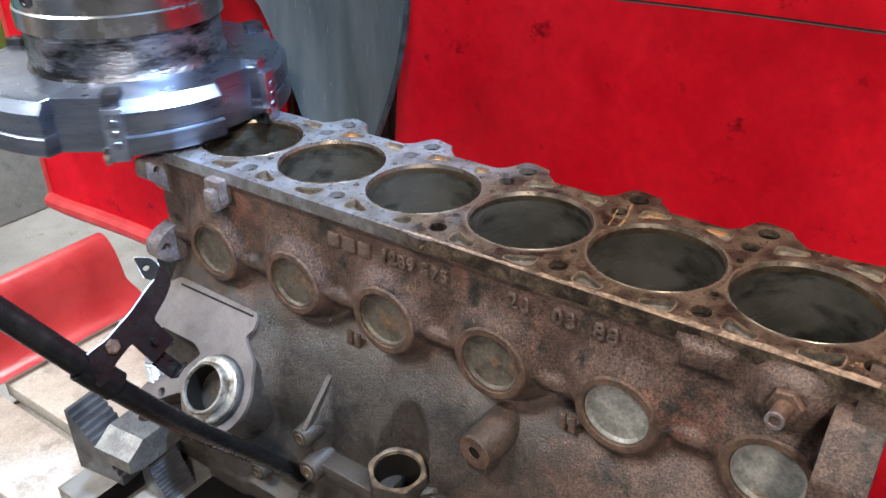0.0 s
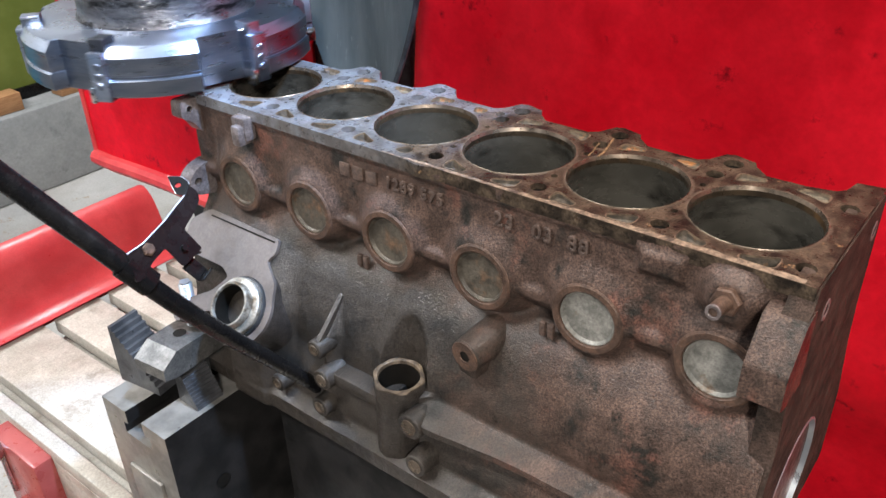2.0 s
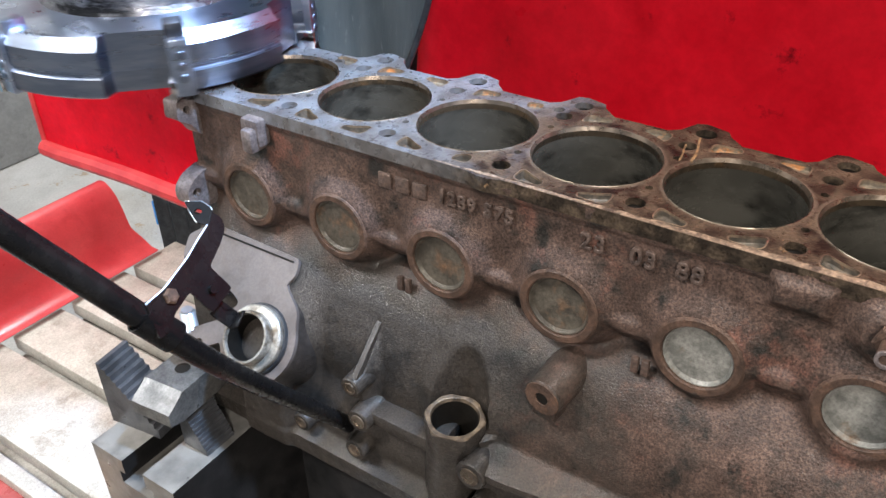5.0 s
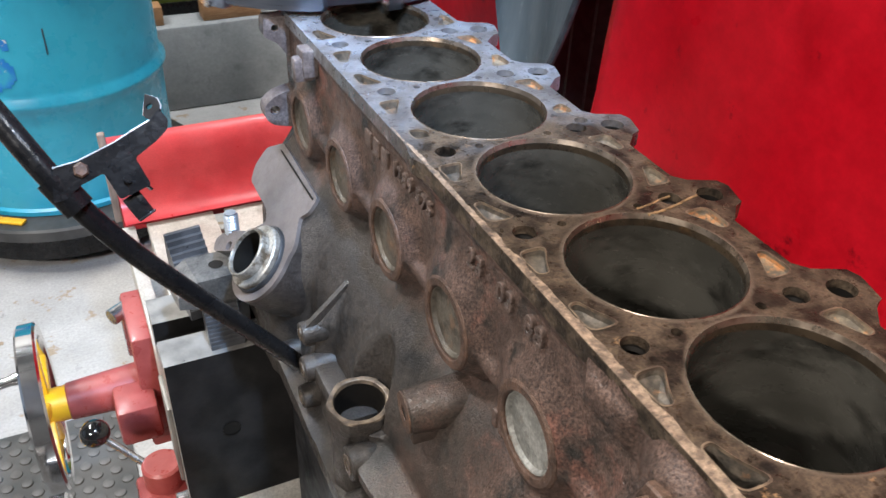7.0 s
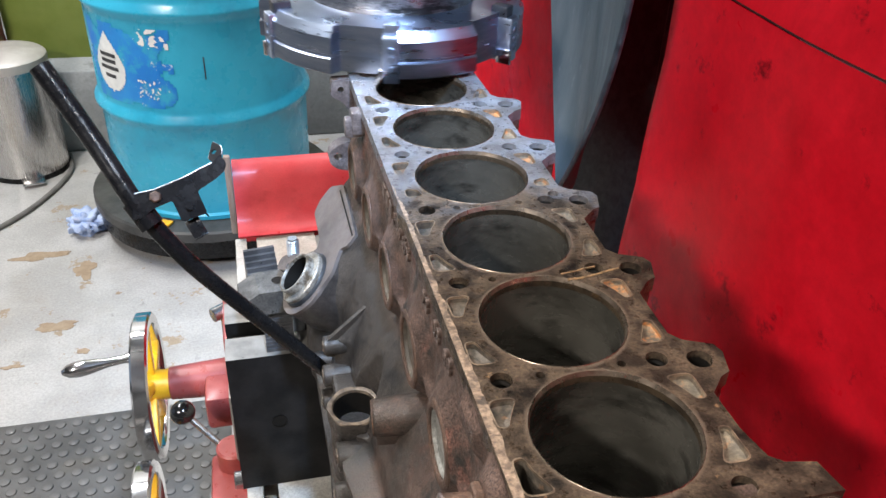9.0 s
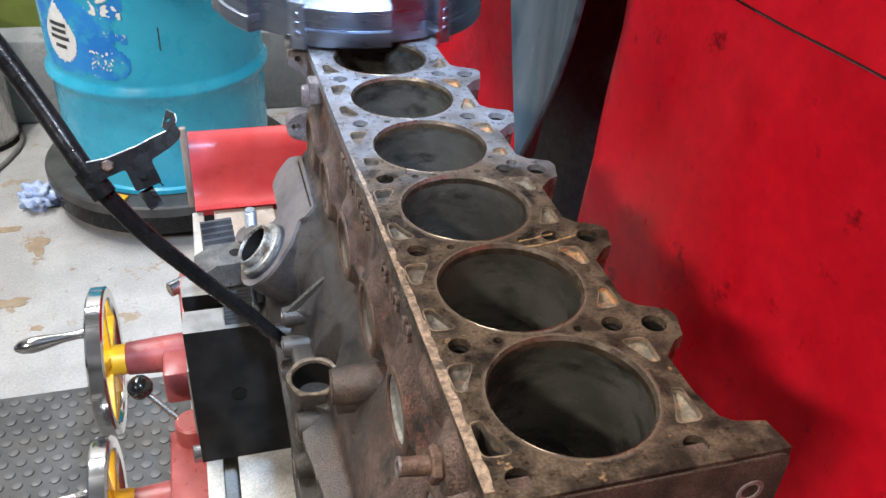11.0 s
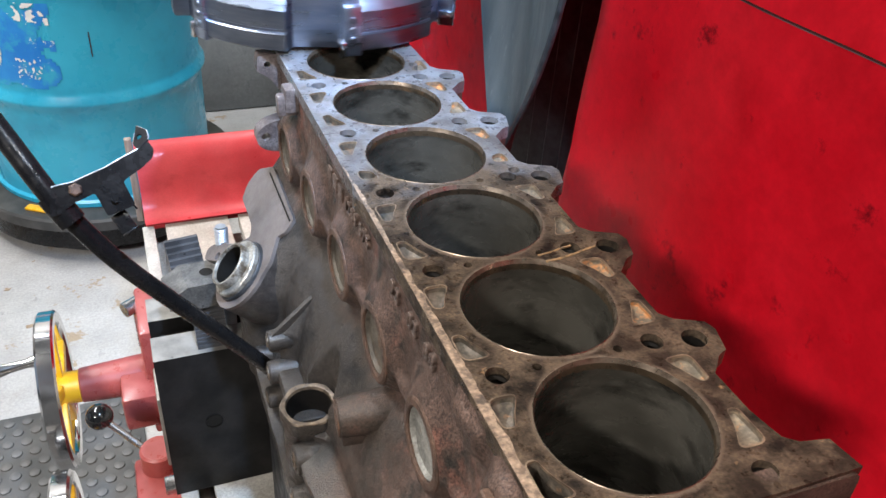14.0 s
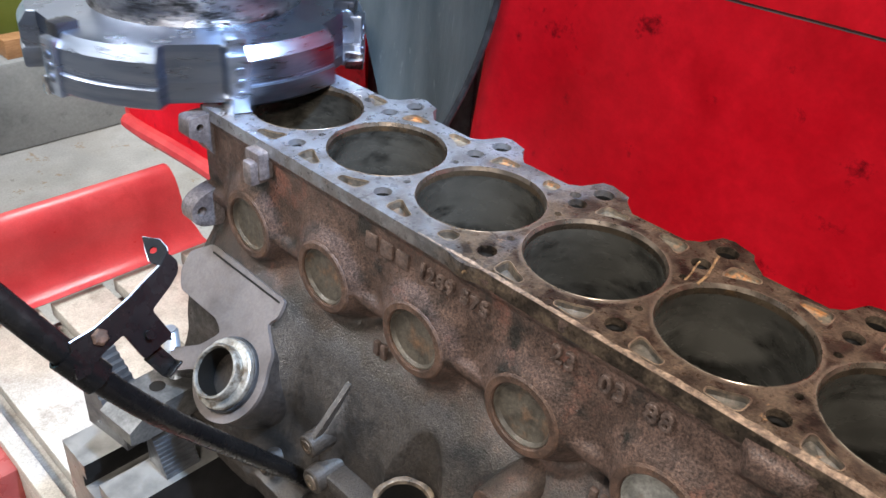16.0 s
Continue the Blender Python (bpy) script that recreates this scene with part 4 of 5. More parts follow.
    cast_text("1289 575", 0.2660, 1.1200, 0.0135)
    cast_text("23", 0.1620, 1.1200, 0.0155)
    cast_text("03", 0.1300, 1.1200, 0.0155)
    cast_text("88", 0.1020, 1.1200, 0.0155)
    for y, z in ((0.303, 1.040), (0.120, 1.047), (0.296, 1.040), (0.113, 1.047)):
        bm = bmesh.new()
        box(bm, (-0.0640, y - 0.005, z - 0.006), (-0.0600, y, z + 0.006), 0.001)
        part("raised_mark", bm, M_MARK, eb)
    # pipe stub of the exhaust side
    bm = bmesh.new()
    rod(bm, (0.1, -0.012, 1.02), (0.150, -0.012, 1.02), 0.0055, 14, None, 0.001)
    rod(bm, (0.138, -0.012, 1.02), (0.150, -0.012, 1.02), 0.0085, 6, None, 0.001)
    part("flange_bolt", bm, M_BLACK, eb)
    return eb


engine_block()


def dipstick():
    ob = thing("dipstick_tube", "black painted dipstick tube with a riveted steel bracket", "dipstick tube")
    pts = spline([(-0.3090, 0.3800, 1.2150), (-0.290, 0.366, 1.183), (-0.2740, 0.352, 1.156), (-0.2545, 0.332, 1.1225), (-0.239, 0.326, 1.0960), (-0.216, 0.322, 1.062), (-0.185, 0.324, 1.020), (-0.150, 0.326, 0.975), (-0.117, 0.327, 0.932), (-0.105, 0.327, 0.915)], 8)
    bm = bmesh.new()
    tube(bm, pts, 0.0082, 16, 0.0062)
    part("tube", bm, M_BLACK, ob)
    # clamp round the tube and its plate
    o = Vector((-0.2480, 0.3270, 1.1120))
    d = Vector((0.50, -0.35, -0.80)).normalized()
    bm = bmesh.new()
    lathe(bm, [(0.0084, -0.012), (0.0096, -0.012), (0.0096, 0.012), (0.0084, 0.012)], 20, Matrix.Translation(o) @ basis(d))
    part("clamp", bm, M_BLACK, ob)
    ax = Vector((0.0585, 0.0170, 0.0230)).normalized()   # along the plate
    nn = Vector((0.03, -0.87, 0.49))
    nn = (nn - nn.dot(ax) * ax).normalized()
    ay = nn.cross(ax)
    m = Matrix((ax, ay, nn)).transposed().to_4x4()
    m.translation = Vector((-0.2365, 0.3258, 1.1262))
    # narrow arm with a hanging tab
    bm = bmesh.new()
    plate(bm, rounded([(-0.0119, 0.0096), (0.0013, 0.005), (0.0251, 0.002), (0.0382, 0.0018), (0.051, 0.0011), (0.0587, 0.0031), (0.0593, -0.0044), (0.0549, -0.009), (0.0456, -0.0109), (0.0291, -0.012), (0.0267, -0.0303), (0.0068, -0.0269), (0.0091, -0.0088), (-0.0059, -0.0072), (-0.0172, -0.0091), (-0.024, -0.0067)], 0.0022, 3), [circle(0.0179, -0.0195, 0.0024, 12)], -0.0008, 0.0008, m)
    arm = part("plate", bm, M_BLACK, ob)
    # bright worn edge along the top of the plate
    bm = bmesh.new()
    tube(bm, [m @ Vector((x, y, 0.0)) for x, y in ((-0.0119, 0.0096), (0.0013, 0.0052), (0.0251, 0.0022), (0.0382, 0.0020), (0.0510, 0.0013), (0.0580, 0.0028))], 0.00075, 8)
    part("worn_edge", bm, M_ZINC, arm, "bright worn steel edge")
    # curled end with a slotted diamond tip
    b0, b1 = Vector((-0.1918, 0.3394, 1.1449)), Vector((-0.1849, 0.3426, 1.1497))
    tip = Vector((-0.1907, 0.3586, 1.1537))
    fx = (b1 - b0).normalized()
    fy = tip - b0
    fy = (fy - fy.dot(fx) * fx).normalized()
    hm = Matrix((fx, fy, fx.cross(fy))).transposed().to_4x4()
    hm.translation = b0
    bm = bmesh.new()
    plate(bm, rounded([(-0.0004, -0.0005), (0.0091, -0.0004), (0.0112, 0.0011), (0.0143, 0.0072), (0.0125, 0.0172), (0.0002, 0.0064)], 0.0015, 3), [circle(0.0071, 0.0074, 0.0022, 12)], -0.0007, 0.0007, hm)
    tube(bm, [b0 - 0.0004 * nn, b1 - 0.0004 * nn], 0.0013, 10)
    part("hook", bm, M_BLACK_DULL, arm)
    bm = bmesh.new()
    tube(bm, [hm @ Vector((x, y, 0.0)) for x, y in ((0.0095, 0.0000), (0.0114, 0.0014), (0.0142, 0.0072), (0.0126, 0.0168), (0.0060, 0.0116), (0.0004, 0.0066))], 0.0006, 8)
    part("worn_edge", bm, M_ZINC, arm)
    bm = bmesh.new()
    lathe(bm, [(0.0048, 0.0), (0.0048, 0.0022), (0.0036, 0.0034), (0, 0.0036)], 6, m)
    part("rivet", bm, M_RUST, ob, "rust-brown rivet head")
    # cable clip hanging from the tab: back, lip and a curled spring
    bm = bmesh.new()
    cc = m @ Matrix.Translation((0.0026, -0.0012, 0.0))
    box(bm, (0.0050, -0.0420, -0.0060), (0.0165, -0.0270, -0.0045), 0.0005, cc)
    box(bm, (0.0050, -0.0432, -0.0060), (0.0165, -0.0418, 0.0025), 0.0005, cc)
    arc = [(0.0180 + 0.0060 * math.cos(t), -0.0320 + 0.0075 * math.sin(t)) for t in [0.35 * k for k in range(13)]]
    arc += [(0.0180 + 0.0048 * math.cos(t), -0.0320 + 0.0062 * math.sin(t)) for t in [0.35 * k for k in range(12, -1, -1)]]
    plate(bm, arc, [], -0.0140, -0.0045, cc)
    rod(bm, m @ Vector((0.0179, -0.0195, -0.004)), m @ Vector((0.0179, -0.0195, 0.0035)), 0.0026, 14)
    part("cable_clip", bm, M_BLACK, ob)


dipstick()

# ---- the milling cutter ----
CUT = Vector((0.0, 0.606, 0.0))
CUT_Z = 1.1515


def cutter():
    ob = thing("face_mill_cutter", "large polished steel face mill with six inserts, spinning over the deck", "milling cutter", (CUT.x, CUT.y, CUT_Z))
    sect = math.pi / 3

    def flats(a, r, z):
        if r < 0.118:
            return r
        u = ((a + 0.40) % sect) - 0.40   # pocket leads each insert
        if -0.36 < u < 0.0:
            return min(r, 0.1255 / math.cos(u + 0.18))
        return r

    bm = bmesh.new()
    lathe(bm, [(0.05, 0.002), (0.118, 0.002), (0.1400, 0.0030), (0.1410, 0.0045), (0.1410, 0.0180), (0.1395, 0.0190)], 240, None, flats)
    part("lower_rim", bm, M_CUTTER_SHADED_LOW, ob, "steel lower rim with chip pockets", angle=25)
    bm = bmesh.new()
    lathe(bm, [(0.1395, 0.0190), (0.1385, 0.0195), (0.1385, 0.0215), (0.1400, 0.0225), (0.1400, 0.0385), (0.1330, 0.0475), (0.1310, 0.0482), (0.084, 0.0482)], 240, None, flats)
    # upright faces take the shaded copy, top and chamfer the bright one
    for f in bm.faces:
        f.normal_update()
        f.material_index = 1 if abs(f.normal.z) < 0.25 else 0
    part("body", bm, [M_CUTTER, M_CUTTER_SHADED], ob, "bright machined cutter body", angle=25)
    for k in range(6):
        a = sect * k
        m = Matrix.Rotation(a, 4, "Z")
        bm = bmesh.new()
        box(bm, (0.121, -0.001, -0.0005), (0.1425, 0.015, 0.0440), 0.0012, m)
        c = part("cartridge", bm, M_CUTTER, ob)
        bm = bmesh.new()
        box(bm, (0.1290, -0.0045, -0.0015), (0.1445, 0.0005, 0.0130), 0.0008, m)
        part("insert", bm, M_CHROME, c, "carbide insert")
        bm = bmesh.new()
        for z in (0.014, 0.023, 0.032):
            rod(bm, m @ Vector((0.140, 0.0075, z)), m @ Vector((0.1437, 0.0075, z)), 0.0034, 12, None, 0.0005)
        part("screw", bm, M_CUTTER_SHADED, c)
        bm = bmesh.new()
        box(bm, (0.118, 0.000, 0.0400), (0.136, 0.014, 0.0545), 0.001, m)
        part("wedge", bm, M_CUTTER_DARK if k % 2 else M_CUTTER, c)
    # hub and spindle nose
    bm = bmesh.new()
    prof = [(0.088, 0.0480), (0.086, 0.052)]
    lathe(bm, prof + [(0.0850, 0.0560), (0.0845, 0.0800), (0.0860, 0.0815), (0.0860, 0.0840)], 96, None, lambda a, r, z: r + 0.0010 * noise.noise(Vector((math.cos(a) * 3, math.sin(a) * 3, z * 60))))
    part("hub", bm, M_HUB_CAST, ob, "greasy dark hub with black oil streaks")
    bm = bmesh.new()
    lathe(bm, [(0.0862, 0.0840), (0.0885, 0.0850), (0.0885, 0.1010), (0.0870, 0.1025), (0.0870, 0.1270), (0.0855, 0.1285), (0.0560, 0.1285)], 96)
    part("collar", bm, M_STEEL, ob, "bright steel collar")
    bm = bmesh.new()
    lathe(bm, [(0.0560, 0.1285), (0.0560, 0.60)], 64)
    part("spindle", bm, M_STEEL, ob)
    for a in (-1.75, 0.35, 2.4):
        d = Vector((math.cos(a), math.sin(a), 0))
        bm = bmesh.new()
        ring_mesh(bm, 0.0075, 0.0042, 0.002, Matrix.Translation(0.0865 * d + Vector((0, 0, 0.114))) @ basis(d), 18, 0.0004)
        lathe(bm, [(0.0042, 0.0006), (0, 0.0006)], 6, Matrix.Translation(0.0866 * d + Vector((0, 0, 0.114))) @ basis(d))
        part("set_screw", bm, M_CUTTER_DARK, ob)
    return ob


mill = cutter()


# unseen head; its size is set to keep light off the red curtain
def milling_head():
    hd = thing("milling_head", "unseen grey milling head over the spindle, sized to block light", "milling head")
    bm = bmesh.new()
    box(bm, (-0.25, 0.32, 1.62), (0.30, 1.20, 2.35), 0.03)
    part("head_body", bm, M_HEADPAINT, hd)
    bm = bmesh.new()
    lathe(bm, [(0.058, 1.565), (0.110, 1.565), (0.115, 1.57), (0.115, 1.63)], 48, Matrix.Translation((CUT.x, CUT.y, 0)))
    part("quill_sleeve", bm, M_STEEL, hd)
    bm = bmesh.new()
    box(bm, (-0.20, 1.20, 1.80), (0.24, 2.66, 2.25), 0.03)
    part("ram", bm, M_HEADPAINT, hd)


milling_head()

# ---- the machine table and what is clamped to it ----
TABLE = 0.68
TX0, TX1, TY0, TY1 = -0.206, 0.235, -0.75, 0.990
SLOTS = [-0.1790, -0.0620, 0.0310, 0.1420]


def table():
    tb = thing("machine_table", "worn grey steel milling table with long T-slots", "machine table")
    edges = [TX0] + [e for s in SLOTS for e in (s - 0.0085, s + 0.0085)] + [TX1]
    for a, b in zip(edges[::2], edges[1::2]):
        bm = bmesh.new()
        box(bm, (a, TY0, TABLE - 0.022), (b, TY1, TABLE), 0.0015)
        part("table_strip", bm, M_TABLE, tb)
    bm = bmesh.new()
    box(bm, (TX0, TY0, TABLE - 0.10), (TX1, TY1, TABLE - 0.036), 0.003)
    for a, b in zip(edges[::2], edges[1::2]):
        box(bm, (a + (0.010 if a != TX0 else 0), TY0 + 0.001, TABLE - 0.037), (b - (0.010 if b != TX1 else 0), TY1 - 0.001, TABLE - 0.0215))
    part("table_body", bm, M_TABLE, tb)
    return tb


table()


def saddle():
    sd = thing("machine_saddle", "red painted saddle and knee under the milling table", "machine base")
    bm = bmesh.new()
    box(bm, (-0.190, -0.30, 0.36), (0.30, 0.93, TABLE - 0.10), 0.006)
    box(bm, (-0.16, -0.25, FLOOR), (0.38, 0.80, 0.36), 0.01)
    part("knee", bm, M_REDPAINT, sd)
    bm = bmesh.new()
    box(bm, (-0.232, 0.735, 0.470), (-0.186, 0.850, 0.665), 0.006)
    part("bracket", bm, M_REDPAINT, sd)
    bm = bmesh.new()
    box(bm, (-0.268, 0.700, 0.520), (-0.215, 0.760, 0.580), 0.006)
    part("bracket_lug", bm, M_REDPAINT, sd)
    bm = bmesh.new()
    rod(bm, (-0.325, 0.790, 0.546), (-0.225, 0.790, 0.546), 0.026, 28, 0.031, 0.002)
    part("shaft_housing", bm, M_REDPAINT, sd)
    bm = bmesh.new()
    box(bm, (-0.262, 0.10, 0.34), (-0.185, 0.620, 0.548), 0.006)
    rod(bm, (-0.228, 0.600, 0.53), (-0.228, 0.600, 0.580), 0.024, 24, None, 0.003)
    part("gear_box", bm, M_REDPAINT, sd)
    bm = bmesh.new()
    rod(bm, (-0.222, 0.470, 0.700 - 0.05), (-0.200, 0.470, 0.650), 0.011, 20, None, 0.001)
    part("stop_nut", bm, M_STEEL, sd)
    # stop pin by the table's edge
    bm = bmesh.new()
    rod(bm, (-0.248, 0.815, 0.650), (-0.222, 0.830, 0.652), 0.0115, 20, None, 0.001)
    rod(bm, (-0.232, 0.822, 0.648), (-0.232, 0.822, 0.575), 0.005, 10)
    part("stop_pin", bm, M_STEEL, sd)
    part_lever(sd)
    return sd


def part_lever(sd):
    bm = bmesh.new()
    k = Vector((-0.2930, 0.6440, 0.6140))
    foot = Vector((-0.2330, 0.6050, 0.5600))
    rod(bm, foot, k, 0.0045, 12)
    lv = part("lever", bm, M_STEEL, sd)
    bm = bmesh.new()
    bmesh.ops.create_uvsphere(bm, u_segments=28, v_segments=16, radius=0.0175)
    for v in bm.verts:
        v.co += k
    part("ball_knob", bm, M_BAKELITE, lv, "glossy black ball knob")
    return lv


saddle()


def handwheel(name, c, R, label, spokes=5, turn=0.3, handle=(0.0, 1.0)):
    hw = thing(name, label, "handwheel", c, "handwheels of the mill")
    m = basis((-1, 0, 0))
    bm = bmesh.new()
    lathe(bm, [(R - 0.018, -0.011), (R - 0.003, -0.012), (R, -0.009), (R, 0.010), (R - 0.003, 0.013), (R - 0.018, 0.012), (R - 0.021, 0.006), (R - 0.021, -0.006), (R - 0.018, -0.011)], 72, m)
    part("rim", bm, M_CHROME, hw, "polished steel rim")
    bm = bmesh.new()
    lathe(bm, [(0.0, -0.034), (0.022, -0.034), (0.024, -0.030), (0.024, -0.006), (0.030, 0.004), (0.024, 0.010), (0.0, 0.010)], 32, m)
    part("hub", bm, M_YELLOW, hw, "yellow painted hub")
    for k in range(spokes):
        a = turn + 2 * math.pi * k / spokes
        bm = bmesh.new()
        sm = m @ Matrix.Rotation(a, 4, "Z")
        box(bm, (0.018, -0.009, -0.009), (R - 0.0195, 0.009, 0.006), 0.003, sm)
        part("spoke", bm, M_YELLOW, hw)
    bm = bmesh.new()
    hy, hz = handle
    base = Vector((-0.012, hy, hz))
    lathe(bm, [(0.0, 0.0), (0.0085, 0.0), (0.0085, 0.010), (0.0065, 0.018), (0.0070, 0.040), (0.0115, 0.070), (0.0125, 0.082), (0.0100, 0.097), (0.0040, 0.106), (0.0, 0.107)], 28, Matrix.Translation(base) @ basis((-1, -0.10, -0.06)))
    part("crank_handle", bm, M_CHROME, hw, "turned steel crank handle")
    return hw


handwheel("handwheel", (-0.3540, 0.790, 0.546), 0.117, "polished handwheel with yellow spokes and a turned handle", 5, 0.55, (-0.005, 0.066))
handwheel("handwheel", (-0.3500, 0.560, 0.475), 0.100, "lower polished handwheel with yellow spokes, partly in view", 5, 0.2, (-0.020, 0.060))


def shafts():
    bm = bmesh.new()
    rod(bm, (-0.335, 0.560, 0.475), (-0.255, 0.560, 0.475), 0.020, 24, 0.026, 0.002)
    sh = part("shaft_sleeve", bm, M_REDPAINT)
    tagged(sh, "red painted shaft sleeve of the lower handwheel", "shaft")


shafts()


def riser():
    rb = thing("riser_block", "blackened steel riser block with a T-slot, under the engine block", "riser block")
    y0, y1, x0, x1, zt = 0.427, 0.530, -0.2100, 0.155, 0.8735
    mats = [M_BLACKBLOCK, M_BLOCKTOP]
    prof = [(y0, TABLE), (y1, TABLE), (y1, zt), (0.4905, zt), (0.4905, zt - 0.016), (0.4980, zt - 0.016), (0.4980, zt - 0.030), (0.4560, zt - 0.030), (0.4560, zt - 0.016), (0.4640, zt - 0.016), (0.4640, zt), (y0, zt)]
    bm = bmesh.new()
    m = Matrix(((0, 0, 1, 0), (1, 0, 0, 0), (0, 1, 0, 0), (0, 0, 0, 1)))
    plate(bm, prof, [], x0, x1, m)
    bmesh.ops.recalc_face_normals(bm, faces=bm.faces)
    # top faces and the west end are pale, all others near black
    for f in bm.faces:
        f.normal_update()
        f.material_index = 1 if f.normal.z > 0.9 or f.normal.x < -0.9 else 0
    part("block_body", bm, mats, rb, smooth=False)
    # flat black disc painted as the shaded cross hole
    bm = bmesh.new()
    lathe(bm, [(0.0085, 0.0006), (0.0085, 0.0), (0.0, 0.0001)], 24, Matrix.Translation((-0.161, y0 - 0.0008, 0.780)) @ basis((0, -1, 0)))
    part("cross_hole", bm, M_DARK, rb)
    bm = bmesh.new()
    box(bm, (x0 - 0.004, 0.452, 0.700), (x0 + 0.001, 0.505, 0.800), 0.002)
    part("side_key", bm, M_BLOCKTOP, rb)


riser()


# black block added where shade lies under the engine block
def under_block_filler():
    rb = thing("riser_block", "black block added to fill the dark space under the engine block", "riser block")
    bm = bmesh.new()
    box(bm, (-0.112, -0.030, TABLE), (0.112, 0.380, 0.8755), 0.002)
    part("block_body", bm, M_BLACKBLOCK, rb)


under_block_filler()


def clamp():
    cl = thing("strap_clamp", "steel strap clamp holding the engine block to the riser", "clamp")
    m = Matrix.Translation((-0.149, 0.4660, 0.9300)) @ Matrix.Rotation(radians(6), 4, "Z") @ Matrix.Rotation(radians(2), 4, "Y")
    bm = bmesh.new()
    prof = [(-0.040, -0.012), (-0.026, -0.0160), (0.055, -0.0160), (0.060, -0.006), (0.060, 0.0), (0.040, 0.0115), (-0.022, 0.0115), (-0.040, 0.000)]
    mm = m @ Matrix(((1, 0, 0, 0), (0, 0, 1, 0), (0, 1, 0, 0), (0, 0, 0, 1)))
    plate(bm, prof, [], -0.020, 0.020, mm)
    part("strap", bm, M_STRAP, cl, "bevelled steel strap", smooth=False)
    # flat black disc painted as the shaded strap hole
    bm = bmesh.new()
    lathe(bm, [(0.0065, 0.0122), (0.0, 0.0122)], 18, m @ Matrix.Translation((0.0, 0.0, 0)))
    part("strap_hole", bm, M_DARK, cl)
    # threaded stud
    bm = bmesh.new()
    prof = []
    z = 0.858
    while z < 0.9880:
        prof += [(0.0066, z), (0.0050, z + 0.0014)]
        z += 0.0028
    prof += [(0.0050, 0.9900), (0.0, 0.9900)]
    lathe(bm, prof, 20, Matrix.Translation((-0.1300, 0.4690, 0)))
    part("threaded_stud", bm, M_ZINC, cl, "zinc-plated threaded stud")
    # serrated heel block
    bm = bmesh.new()
    hb = Matrix.Translation((-0.162, 0.513, 0.873)) @ Matrix.Rotation(radians(8), 4, "Z")
    n = 12
    pr = [(-0.026, 0.0), (0.028, 0.0)]
    for k in range(n):
        t = k / (n - 1)
        pr += [(0.028 - 0.050 * t, 0.010 + 0.056 * t), (0.028 - 0.050 * t - 0.0042, 0.010 + 0.056 * t)]
    pr += [(-0.026, 0.066)]
    hm = hb @ Matrix(((0, 0, 1, 0), (-1, 0, 0, 0), (0, 1, 0, 0), (0, 0, 0, 1)))
    plate(bm, pr, [], -0.017, 0.017, hm)
    part("step_block", bm, M_STEP, cl, "dark serrated step block", smooth=False)
    bm = bmesh.new()
    hb2 = Matrix.Translation((-0.152, 0.447, 0.8735))
    pr2 = [(-0.014, 0.0), (0.014, 0.0)]
    for k in range(13):
        t = k / 12
        pr2 += [(0.014 - 0.022 * t, 0.004 + 0.040 * t), (0.0124 - 0.022 * t, 0.004 + 0.040 * t)]
    pr2 += [(-0.014, 0.044)]
    plate(bm, pr2, [], -0.015, 0.015, hb2 @ Matrix(((0, 0, 1, 0), (-1, 0, 0, 0), (0, 1, 0, 0), (0, 0, 0, 1))))
    part("step_block", bm, M_STEP, cl, "dark serrated step block", smooth=False)


clamp()


